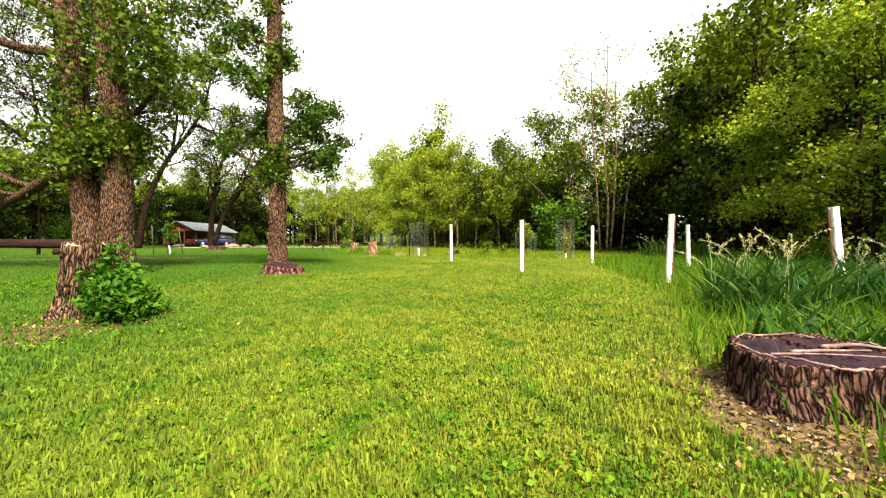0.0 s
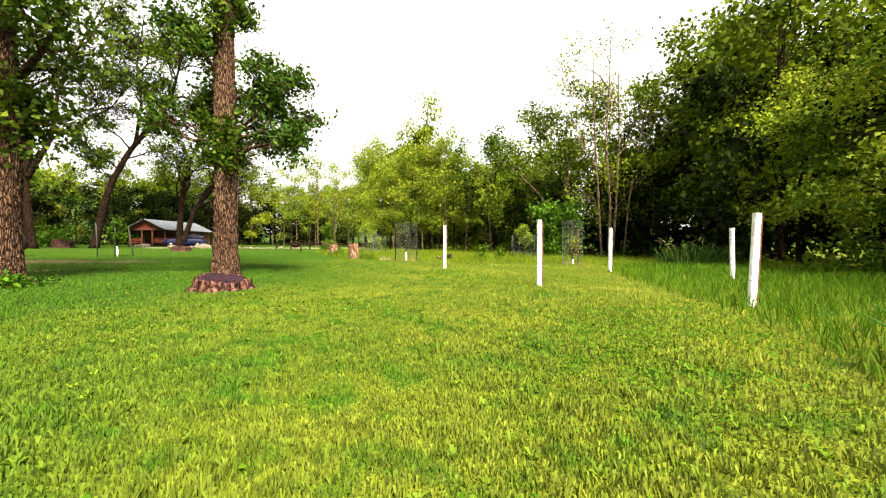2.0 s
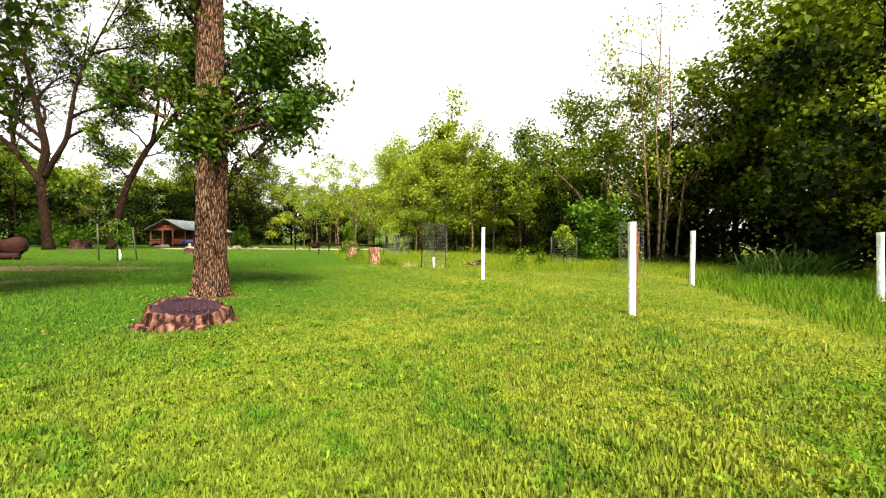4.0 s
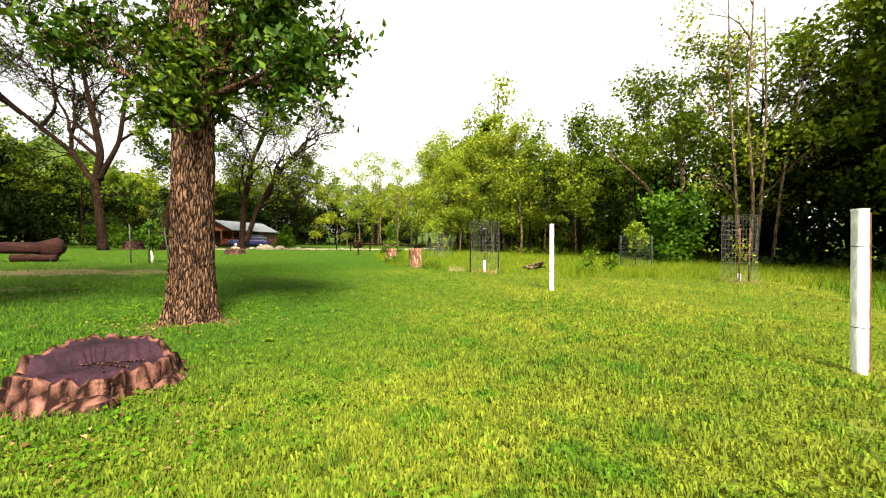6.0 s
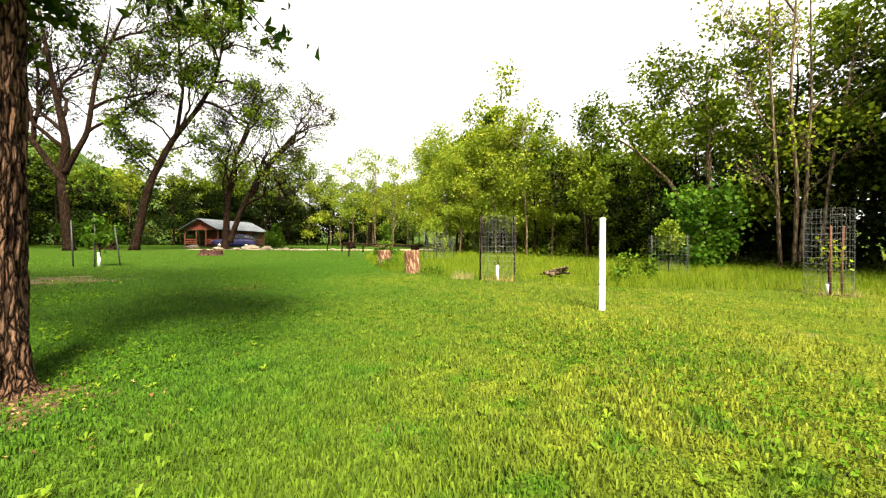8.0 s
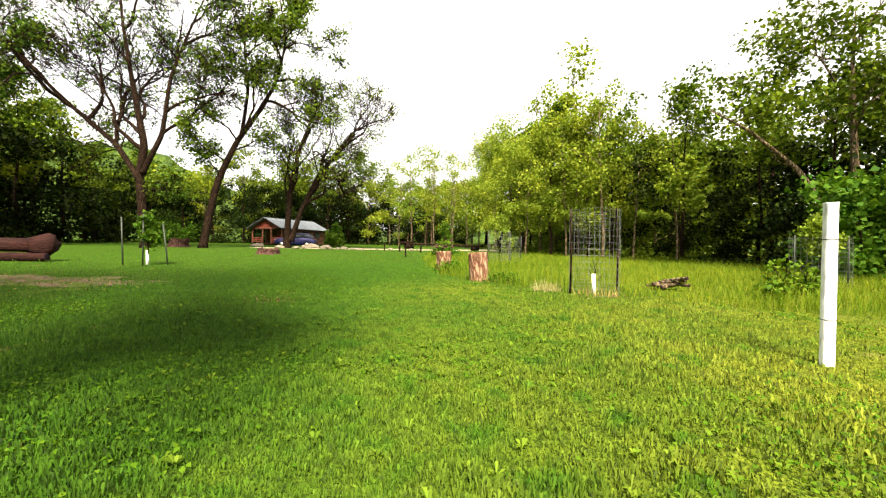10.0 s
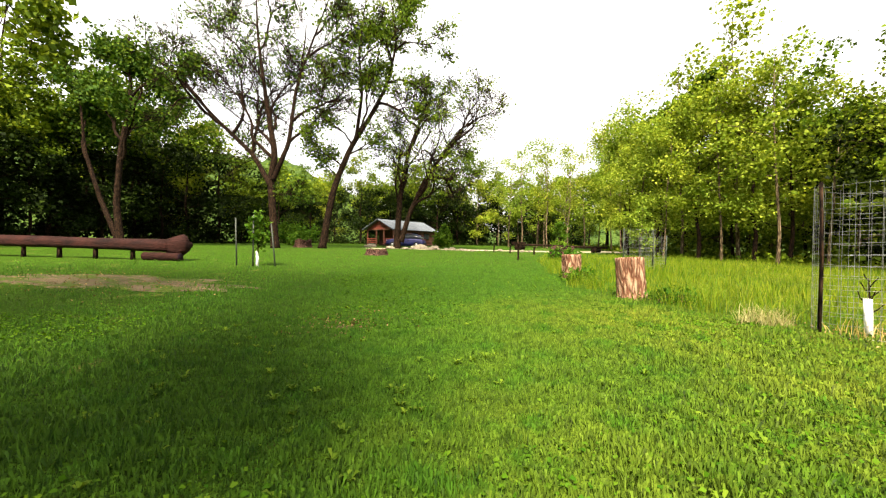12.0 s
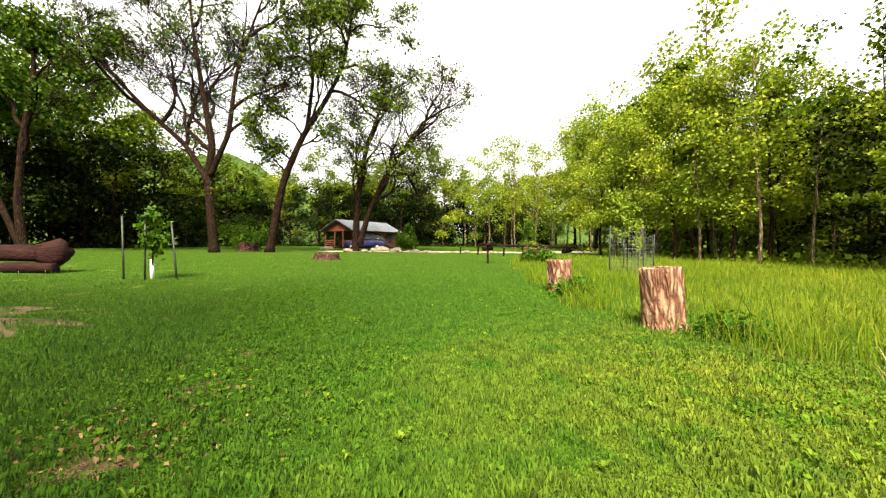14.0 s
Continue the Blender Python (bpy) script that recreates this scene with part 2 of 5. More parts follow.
TUBE = surface("white_tube_plastic", (0.72, 0.74, 0.76), (0.86, 0.87, 0.87), 3.0, 25.0, 0.45, 0.1, 0.004, (1, 1, 0.3))
CABIN_LOG = surface("red_brown_cabin_log", (0.08, 0.025, 0.014), (0.17, 0.055, 0.03), 3.0, 30.0, 0.7, 0.4, 0.01, (0.3, 1, 1))
ROOF_TIN = surface("grey_metal_roof", (0.07, 0.085, 0.105), (0.13, 0.15, 0.18), 1.2, 20.0, 0.7, 0.2, 0.005)
RED_PAINT = surface("red_painted_board", (0.14, 0.028, 0.018), (0.22, 0.045, 0.03), 4.0, 40.0, 0.6, 0.2, 0.004)
CAR_PAINT = surface("dark_blue_car_paint", (0.008, 0.01, 0.07), (0.014, 0.018, 0.11), 2.0, 40.0, 0.4, 0.02, 0.001, metal=0.3)
BLACK = surface("black_rubber", (0.012, 0.012, 0.012), (0.03, 0.03, 0.03), 9.0, 60.0, 0.8, 0.2, 0.003)
CHROME = surface("alloy", (0.4, 0.4, 0.42), (0.6, 0.6, 0.62), 9.0, 60.0, 0.3, 0.05, 0.001, metal=0.9)
LAMP_LENS = surface("lamp_lens", (0.5, 0.5, 0.5), (0.7, 0.7, 0.7), 9.0, 60.0, 0.15, 0.05, 0.001)
GLASS, _, gb, _ = shader("dark_window_glass")
gb.inputs["Base Color"].default_value = (0.02, 0.025, 0.03, 1)
gb.inputs["Roughness"].default_value = 0.06

# ---------------------------------------------------------------- mesh tools


def lift(x, y):
    """Height of the ground: a bank near the start, then a gentle rise."""
    x, y = np.asarray(x, float), np.asarray(y, float)
    yp, yn = np.clip(y, 0, 90), np.clip(y, -60, 0)
    z = 0.36 * (1 - np.exp(-yp / 4)) + 0.0208 * yp - 0.33 * (1 - np.exp(yn / 3)) - 0.0094 * np.clip(x, -70, 40)
    z = z + 0.13 * np.exp(-((x - 2.45) ** 2 + (y - 2.65) ** 2) / 0.9)
    return z + 0.02 * np.sin(x * 1.3 + 0.4 * y) * np.sin(y * 0.9 - 0.3 * x)


def on_ground(x, y, sink=0.0):
    return float(lift(x, y)) - sink


def fast_mesh(name, verts, faces, material, smooth=False):
    """A mesh from arrays: verts n x 3, faces m x 3 or m x 4."""
    verts, faces = np.asarray(verts, np.float32), np.asarray(faces, np.int32)
    k = faces.shape[1]
    me = bpy.data.meshes.new(name)
    me.vertices.add(len(verts))
    me.vertices.foreach_set("co", verts.ravel())
    me.loops.add(faces.size)
    me.loops.foreach_set("vertex_index", faces.ravel())
    me.polygons.add(len(faces))
    me.polygons.foreach_set("loop_start", np.arange(0, faces.size, k, dtype=np.int32))
    me.polygons.foreach_set("loop_total", np.full(len(faces), k, np.int32))
    if smooth:
        me.polygons.foreach_set("use_smooth", np.ones(len(faces), bool))
    me.update(calc_edges=True)
    me.validate()
    me.materials.append(material)
    return me


def part_mesh(name, me, parent, label="", m=None):
    ob = new(name, me)
    ob.parent = parent
    if m is not None:
        ob.matrix_basis = m
    if label:
        ob["label"] = label
    return ob


def part(name, bm, material, parent, label="", smooth=False):
    me = bpy.data.meshes.new(name)
    bmesh.ops.recalc_face_normals(bm, faces=bm.faces)
    if smooth:
        for f in bm.faces:
            f.smooth = True
    bm.to_mesh(me)
    bm.free()
    me.materials.append(material)
    ob = new(name, me)
    if parent:
        ob.parent = parent
    if label:
        ob["label"] = label
    return ob


def thing(name, m, label, category, group="", kind=""):
    e = new(name)
    e.empty_display_size = 0.2
    e.matrix_basis = m
    return tagged(e, label, category, group, kind)


def box(bm, size, m, bevel=0.0):
    g = bmesh.ops.create_cube(bm, size=1.0, matrix=m @ Matrix.Diagonal((*size, 1)))
    if bevel:
        edges = {e for v in g["verts"] for e in v.link_edges}
        bmesh.ops.bevel(bm, geom=list(edges), offset=bevel, segments=1, affect="EDGES", profile=0.5)
    return bm


def box_bm(size, at=(0, 0, 0), bevel=0.0, turn=(0, 0, 0)):
    return box(bmesh.new(), size, pose(*at, *turn), bevel)


class Shape:
    """Collects quads."""

    def __init__(self):
        self.v, self.f, self.n = [], [], 0

    def put(self, v, f):
        self.v.append(np.asarray(v, float))
        self.f.append(np.asarray(f, np.int64) + self.n)
        self.n += len(v)

    def tube(self, pts, radii, seg=8, ripple=0.0, rng=None, cap=True):
        pts, radii = np.asarray(pts, float), np.asarray(radii, float)
        d = np.gradient(pts, axis=0)
        d /= np.linalg.norm(d, axis=1)[:, None] + 1e-9
        ref = np.array([0.0, 0, 1]) if abs(d[0][2]) < 0.9 else np.array([1.0, 0, 0])
        a = np.cross(d, ref)
        a /= np.linalg.norm(a, axis=1)[:, None] + 1e-9
        b = np.cross(d, a)
        ang = np.linspace(0, 2 * np.pi, seg, endpoint=False)
        r = radii[:, None] * np.ones(seg)
        if ripple:
            r = r * (1 + ripple * rng.standard_normal((1, seg)) + 0.5 * ripple * rng.standard_normal((len(pts), seg)))
        ring = pts[:, None, :] + r[..., None] * (np.cos(ang)[None, :, None] * a[:, None, :] + np.sin(ang)[None, :, None] * b[:, None, :])
        i = np.arange(len(pts) - 1)[:, None] * seg
        j = np.arange(seg)[None, :]
        k = (j + 1) % seg
        f = np.stack([i + j, i + k, i + k + seg, i + j + seg], -1).reshape(-1, 4)
        v = ring.reshape(-1, 3)
        if cap:
            n = len(v)
            v = np.vstack([v, pts[0], pts[-1]])
            last = (len(pts) - 1) * seg
            jj = np.arange(0, seg - 1, 2)
            f = np.vstack([f, np.stack([np.full(len(jj), n), (jj + 2) % seg, jj + 1, jj], -1), np.stack([np.full(len(jj), n + 1), last + jj, last + jj + 1, last + (jj + 2) % seg], -1)])
        self.put(v, f)

    def mesh(self, name, material, smooth=True):
        return fast_mesh(name, np.vstack(self.v), np.vstack(self.f), material, smooth)


def leaf_quads(rng, centres, size, upward=0.7, width=0.42, droop=0.25):
    """Folded leaves at the centres, each a bent four-cornered blade."""
    n = len(centres)
    nor = rng.standard_normal((n, 3)) + np.array([0, 0, upward])
    nor /= np.linalg.norm(nor, axis=1)[:, None]
    a = rng.standard_normal((n, 3))
    a -= (a * nor).sum(1)[:, None] * nor
    a /= np.linalg.norm(a, axis=1)[:, None]
    b = np.cross(nor, a)
    s = (size * rng.uniform(0.6, 1.35, n))[:, None]
    mid = centres + a * s * 0.1
    v = np.stack([centres - a * s * 0.5, mid + b * s * width + nor * s * 0.12, centres + a * s * 0.5 - nor * s * droop, mid - b * s * width + nor * s * 0.12], 1)
    return v.reshape(-1, 3), np.arange(n * 4).reshape(n, 4)


def lobed_leaves(rng, centres, size, upward=0.7):
    """Larger leaves seen close: two halves folded along the midrib, broad beyond the middle."""
    n = len(centres)
    nor = rng.standard_normal((n, 3)) + np.array([0, 0, upward])
    nor /= np.linalg.norm(nor, axis=1)[:, None]
    a = rng.standard_normal((n, 3))
    a -= (a * nor).sum(1)[:, None] * nor
    a /= np.linalg.norm(a, axis=1)[:, None]
    b = np.cross(nor, a)
    s = (size * rng.uniform(0.6, 1.35, n))[:, None]
    row = [centres - a * s * 0.55, centres + a * s * 0.5 - nor * s * 0.2]
    for sgn in (1, -1):
        row += [centres - a * s * 0.2 + sgn * b * s * 0.17 + nor * s * 0.06, centres + a * s * 0.22 + sgn * b * s * 0.3 + nor * s * 0.08]
    v = np.stack(row, 1).reshape(-1, 3)
    k = np.arange(n)[:, None] * 6
    return v, np.vstack([k + np.array([[0, 2, 3, 1]]), k + np.array([[0, 1, 5, 4]])])


def unit(v):
    return np.asarray(v, float) / (np.linalg.norm(v) + 1e-9)


def aside(rng, d, degrees):
    """A direction at that angle from d, turned at random about it."""
    p = rng.standard_normal(3)
    p = unit(p - p.dot(d) * np.asarray(d))
    a = radians(degrees)
    return unit(np.asarray(d) * math.cos(a) + p * math.sin(a))


def limb(rng, wood, tips, p, d, length, r, level, deep, spread=45, rise=0.06, wob=0.16, kids=4, ratio=0.62, bare=False, least=0.008):
    """Grow one limb with its side branches; collect the twig points that carry leaves."""
    n = max(4, int(length / 0.55)) if level < 2 else 3
    step = length / n
    pts, rad = [np.array(p, float)], [r]
    d = unit(d)
    for i in range(n):
        d = unit(d + rng.standard_normal(3) * wob + np.array([0, 0, rise]))
        pts.append(pts[-1] + d * step)
        rad.append(max(r * (1 - 0.78 * (i + 1) / n), least))
    if not (bare and level >= deep):
        wood.tube(pts, rad, (8, 5, 3, 3)[min(level, 3)], cap=False)
    pts = np.array(pts)
    if level >= deep:
        tips.append(pts[1:])
        return
    for k in range(kids):
        f = 0.3 + 0.7 * (k + rng.random() * 0.8) / kids
        i = min(int(f * n), n - 1)
        limb(rng, wood, tips, pts[i], aside(rng, unit(pts[i + 1] - pts[i]), spread * rng.uniform(0.6, 1.2)), length * ratio * rng.uniform(0.7, 1.15) * (1.15 - 0.45 * f), rad[i] * 0.62,
             level + 1, deep, spread, rise, wob, kids, ratio, bare, least)
    tips.append(pts[-2:])


def spline(knots, n):
    """A smooth line through knots of (x, y, z, radius)."""
    k = np.asarray(knots, float)
    t = np.linspace(0, len(k) - 1, n)
    out = np.stack([np.interp(t, np.arange(len(k)), k[:, i]) for i in range(4)], 1)
    for _ in range(2):
        out[1:-1] = (out[:-2] + 2 * out[1:-1] + out[2:]) / 4
    return out


def trunk_shape(rng, knots, seg=20, flare=0.45, ridges=0.05):
    """A trunk with root flare and furrowed ridges."""
    rows = 44 if seg < 40 else 150
    s = spline(knots, rows)
    shape = Shape()
    h = s[:, 2] - s[0, 2]
    r = s[:, 3] * (1 + flare * np.exp(-h / 0.28))
    if seg < 40:
        shape.tube(s[:, :3], r, seg, ridges, rng)
        return shape, s
    shape.tube(s[:, :3], r, seg, 0.004, rng)
    v = shape.v[0]
    ang = np.tile(np.linspace(0, 2 * np.pi, seg, endpoint=False), rows)
    hh = np.repeat(h, seg)
    core = np.repeat(s[:, :2], seg, 0)
    wave = np.abs(np.sin(ang * 12 + 1.3 * np.sin(hh * 2.7 + ang * 3) + 0.8 * np.sin(hh * 6.1 - ang * 5)))
    lump = 1 + 0.5 * np.sin(hh * 9 + 4 * np.sin(ang * 7)) * np.sin(ang * 5 + hh)
    root = 0.25 * np.exp(-hh / 0.3) * np.sin(ang * 5 + 1)
    v[:rows * seg, :2] = core + (v[:rows * seg, :2] - core) * (1 + ridges * (wave * lump - 0.5) + root)[:, None]
    return shape, s

# ---------------------------------------------------------------- ground
LAWN_EDGE = [(2.0, -6), (1.9, 2.0), (2.2, 3.6), (3.3, 5.5), (4.4, 8.4), (5.0, 11), (5.6, 14), (6.4, 17.2), (7.6, 19.2), (7.9, 21.2), (6.6, 22.6), (4.6, 21.9), (2.6, 21.9),
             (-0.9, 22.9), (-3.4, 23.8), (-4.9, 24.7), (-6.3, 27.4), (-7.4, 29.8), (-10.2, 37), (-12.6, 47)]
MEADOW_AREA = LAWN_EDGE + [(0, 56), (10, 44), (18, 34), (19, 14), (16, -6)]


def inside(px, py, poly):
    res = np.zeros(len(px), bool)
    for (x0, y0), (x1, y1) in zip(poly, poly[1:] + poly[:1]):
        if y0 != y1:
            res ^= ((y0 > py) != (y1 > py)) & (px < (x1 - x0) * (py - y0) / (y1 - y0) + x0)
    return res


def axis(lo, hi, fine_lo, fine_hi, fine, far):
    mid = np.arange(fine_lo, fine_hi, fine)
    a = fine_lo - np.geomspace(fine, fine_lo - lo, far)[::-1]
    b = fine_hi + np.geomspace(fine, hi - fine_hi, far)
    return np.concatenate([a, mid, b])


gx, gy = axis(-900, 900, -30, 20, 0.5, 26), axis(-500, 1500, -6, 60, 0.5, 26)
GX, GY = np.meshgrid(gx, gy)
gv = np.stack([GX, GY, lift(GX, GY)], -1).reshape(-1, 3)
w = len(gx)
gi = (np.arange(len(gy) - 1)[:, None] * w + np.arange(w - 1)[None, :]).reshape(-1)
ground = new("ground", fast_mesh("ground", gv, np.stack([gi, gi + 1, gi + 1 + w, gi + w], 1), TURF_SOIL, True))
tagged(ground, "gently rising lawn of short mown green grass", "lawn", kind="structure")


def patch(name, cx, cy, rx, ry, turn, material, label, category, seed, rise=0.012):
    """A ragged sheet of bare earth or litter lying on the turf, thinning to nothing at its rim."""
    rng = np.random.default_rng(seed)
    seg, rings = 40, 7
    ang = np.linspace(0, 2 * np.pi, seg, endpoint=False)
    rag = 1 + sum(rng.uniform(0.05, 0.16) * np.sin(k * ang + rng.uniform(0, 6)) for k in (2, 3, 5, 8, 13))
    v, f = [(cx, cy, on_ground(cx, cy) + rise + 0.02)], []
    c, s = math.cos(radians(turn)), math.sin(radians(turn))
    for i in range(1, rings + 1):
        q = i / rings
        lx, ly = rx * q * rag * np.cos(ang), ry * q * rag * np.sin(ang)
        X, Y = cx + c * lx - s * ly, cy + s * lx + c * ly
        Z = lift(X, Y) + rise + 0.02 * (1 - q) - (0.06 if i == rings else 0)
        v += list(zip(X, Y, Z))
    for j in range(seg):
        k = (j + 1) % seg
        for i in range(rings - 1):
            a = 1 + i * seg
            f.append((a + j, a + seg + j, a + seg + k, a + k))
    v2 = np.array(v)
    centre = [(0, 1 + j, 1 + (j + 1) % seg, 1 + (j + 2) % seg) for j in range(0, seg, 2)]
    ob = new(name, fast_mesh(name, v2, np.array(f + centre), material, True))
    return tagged(ob, label, category, kind="structure")


patch("bare_ground", -16.0, 19.8, 4.4, 1.4, 20, SOIL, "worn patch of bare brown earth in the lawn", "bare ground", 3)
patch("bare_ground", -12.2, 15.6, 1.6, 0.5, 30, SOIL, "small scraped patch of bare earth in grass", "bare ground", 4)
patch("leaf_litter", -4.5, 4.55, 0.95, 0.55, 40, MULCH, "dead brown leaves round a vine-grown stump", "leaf litter", 5)
patch("leaf_litter", 2.15, 2.45, 0.6, 0.95, 10, MULCH, "dead leaves and chips beside a cut stump", "leaf litter", 6)
patch("leaf_litter", -5.5, 13.2, 0.95, 0.7, 20, MULCH, "dry litter at the foot of an oak", "leaf litter", 7)
for k, (x_, y_, r_) in enumerate(((-7.5, 19.7, 0.3), (-7.75, 20.2, 0.2), (-8.1, 20.6, 0.25), (-7.2, 19.3, 0.16), (-8.6, 21.5, 0.2))):
    patch("bare_ground", x_, y_, r_, r_ * 0.6, 40 + 30 * k, MULCH, "thin brown gap in mown grass", "bare ground", 13 + k, -0.002)
patch("gravel_drive", -19.5, 54.5, 12.5, 1.9, 28, GRAVEL, "pale gravel drive beyond the lawn", "drive", 9)
patch("gravel_drive", -9.0, 64.0, 9.0, 2.2, 50, GRAVEL, "pale gravel drive curving into the trees", "drive", 10)

rng = np.random.default_rng(12)
lit = []
for cx, cy, sx, sy, n in ((2.1, 2.3, 0.4, 0.55, 900), (-4.5, 4.6, 0.6, 0.4, 700), (-5.5, 13.1, 0.7, 0.45, 500), (-4.45, 10.6, 0.8, 0.5, 500), (-7.7, 20.0, 0.35, 0.45, 350), (-16, 19.8, 2.2, 0.9, 700), (-1.4, 22.9, 0.5, 0.3, 200), (6.7, 21.4, 0.4, 0.3, 200)):
    x_, y_ = rng.normal(cx, sx, n), rng.normal(cy, sy, n)
    lit.append(np.stack([x_, y_, lift(x_, y_) + rng.uniform(0.015, 0.05, n)], 1))
v, f = leaf_quads(rng, np.vstack(lit), 0.036, 1.6, 0.35)
CHIP = leafy("wood_chip", (0.06, 0.042, 0.034), (0.13, 0.095, 0.078), (0.27, 0.2, 0.17), 0.05, 0.9)
cx_, cy_ = np.concatenate([rng.normal(1.95, 0.14, 260), rng.normal(2.2, 0.22, 200)]), np.concatenate([rng.normal(2.2, 0.3, 260), rng.normal(1.75, 0.2, 200)])
cv, cf = leaf_quads(rng, np.stack([cx_, cy_, lift(cx_, cy_) + 0.03], 1), 0.034, 1.4, 0.3, 0.1)
tagged(new("wood_chips", fast_mesh("wood_chips", cv, cf, CHIP)), "pale splintered wood chips scattered beside a cut stump", "wood chips", kind="stuff")
tagged(new("dead_leaves", fast_mesh("dead_leaves", v, f, LITTER)), "scattered curled dead brown leaves on grass", "dead leaves", kind="stuff")

PATH_A, PATH_B = np.array([0.5, 0.5]), np.array([-7.5, 27.0])


def from_path(px, py):
    d = PATH_B - PATH_A
    t = np.clip(((px - PATH_A[0]) * d[0] + (py - PATH_A[1]) * d[1]) / d.dot(d), 0, 1)
    return np.hypot(px - PATH_A[0] - t * d[0], py - PATH_A[1] - t * d[1])


def blades(rng, px, py, height, width, bend, base_drop=0.01):
    """One-triangle grass blades."""
    n = len(px)
    z = lift(px, py) - base_drop
    az = rng.uniform(0, 2 * np.pi, n)
    lean = rng.uniform(0, 2 * np.pi, n)
    ux, uy = np.cos(az) * width / 2, np.sin(az) * width / 2
    out = height * bend
    lx, ly = np.cos(lean) * out, np.sin(lean) * out
    mown = rng.random(n) < 0.5   # cut tips are broad, uncut ones pointed
    v = np.stack([np.stack([px - ux + lx * mown, py - uy + ly * mown, z + height * mown], 1), np.stack([px + ux, py + uy, z], 1) + np.stack([lx * mown, ly * mown, height * mown * rng.uniform(0.85, 1.0, n)], 1),
                  np.stack([px + lx * ~mown, py + ly * ~mown, z + height * ~mown], 1)], 1)
    return v.reshape(-1, 3), np.arange(n * 3).reshape(n, 3)


rng = np.random.default_rng(11)
N = 2000000
px, py = rng.uniform(-27, 12, N), rng.uniform(-3, 42, N)
q = rng.random(620000)   # a closer sward along the strip that is walked
sx_ = PATH_A[0] + (PATH_B[0] - PATH_A[0]) * q + rng.normal(0, 1.8, len(q))
sy_ = PATH_A[1] + (PATH_B[1] - PATH_A[1]) * q + rng.uniform(-1.0, 1.0, len(q))
dist = from_path(px, py)
keep = rng.random(N) < np.clip(1.1 - (dist - 1.6) * 0.2, 0.0, 1.0) * 1.0 + np.clip(0.12 - dist * 0.006, 0.015, 1)
keep &= ~(inside(px, py, MEADOW_AREA) & (dist > 6.5))
for cx, cy, rr in ((-16.0, 19.8, 1.6), (2.15, 2.4, 0.4), (-4.5, 4.55, 0.4), (-4.45, 10.95, 0.75), (-5.68, 13.45, 0.6), (2.47, 2.65, 0.6)):
    keep &= np.hypot(px - cx, py - cy) > rr * rng.uniform(0.75, 1.15, N)
dense = ~inside(sx_, sy_, MEADOW_AREA)
for cx, cy, rr in ((-4.45, 10.95, 0.7), (-5.68, 13.45, 0.6), (2.47, 2.65, 0.8), (2.1, 2.2, 0.5)):
    dense &= np.hypot(sx_ - cx, sy_ - cy) > rr * rng.uniform(0.75, 1.15, len(sx_))
px, py = np.concatenate([px[keep], sx_[dense]]), np.concatenate([py[keep], sy_[dense]])
dist = from_path(px, py)
tuft = np.sin(px * 2.1 + np.sin(py * 1.7)) * np.sin(py * 2.6 + np.sin(px * 1.3)) * 0.5 + 0.5
clump = rng.random((256, 256))[(np.floor(px * 5.5 + 0.6 * np.sin(py * 9)) % 256).astype(int), (np.floor(py * 5.5 + 0.6 * np.sin(px * 9)) % 256).astype(int)]
bh = (0.044 + 0.03 * tuft) * (0.55 + 0.8 * clump) * rng.uniform(0.65, 1.25, len(px)) * (1 + 0.02 * dist)
bv, bf = blades(rng, px, py, bh, rng.uniform(0.008, 0.016, len(px)) * (1 + 0.1 * dist), rng.uniform(0.05, 0.55, len(px)))
lawn = new("lawn_grass", fast_mesh("lawn_grass", bv, bf, TURF_BLADE))
tagged(lawn, "short mown grass, yellow-green with deeper green patches", "grass", kind="stuff")

N = 210000
px, py = rng.uniform(-12, 7, N), rng.uniform(0.5, 28, N)
cl = np.sin(px * 1.1 + 2 * np.sin(py * 0.53)) + np.sin(py * 0.9 + 1.4 * np.sin(px * 0.7)) + rng.normal(0, 0.55, N)
keep = (cl > 0.75) & (from_path(px, py) < 7.5) & ~inside(px, py, MEADOW_AREA)
px, py = px[keep], py[keep]
cv, cf = leaf_quads(rng, np.stack([px, py, lift(px, py) + rng.uniform(0.025, 0.055, len(px))], 1), 0.034, 2.2, 0.4, 0.1)
tagged(new("lawn_weeds", fast_mesh("lawn_weeds", cv, cf, CLOVER)), "patches of clover and broad-leaved weeds in the lawn", "weeds", kind="stuff")

# flat rosettes of broad-leaved weeds
n = 1500
rx_, ry_ = rng.uniform(-9, 4, n), rng.uniform(0.8, 26, n)
keep = (from_path(rx_, ry_) < 3.6) & ~inside(rx_, ry_, MEADOW_AREA)
rx_, ry_ = rx_[keep], ry_[keep]
rows = []
for k in range(8):
    a = k * 0.785 + rng.uniform(-0.3, 0.3, len(rx_))
    L, wd = rng.uniform(0.03, 0.07, len(rx_)), rng.uniform(0.008, 0.015, len(rx_))
    zc, ca, sa_ = lift(rx_, ry_), np.cos(a), np.sin(a)
    up = rng.uniform(0.25, 0.8, len(rx_)) * L
    rows.append(np.stack([np.stack([rx_, ry_, zc + 0.01], 1), np.stack([rx_ + ca * L * 0.62 - sa_ * wd, ry_ + sa_ * L * 0.62 + ca * wd, zc + 0.02 + up], 1),
                          np.stack([rx_ + ca * L, ry_ + sa_ * L, zc + 0.02 + up * 0.9], 1), np.stack([rx_ + ca * L * 0.62 + sa_ * wd, ry_ + sa_ * L * 0.62 - ca * wd, zc + 0.02 + up], 1)], 1).reshape(-1, 3))
rv_ = np.vstack(rows)
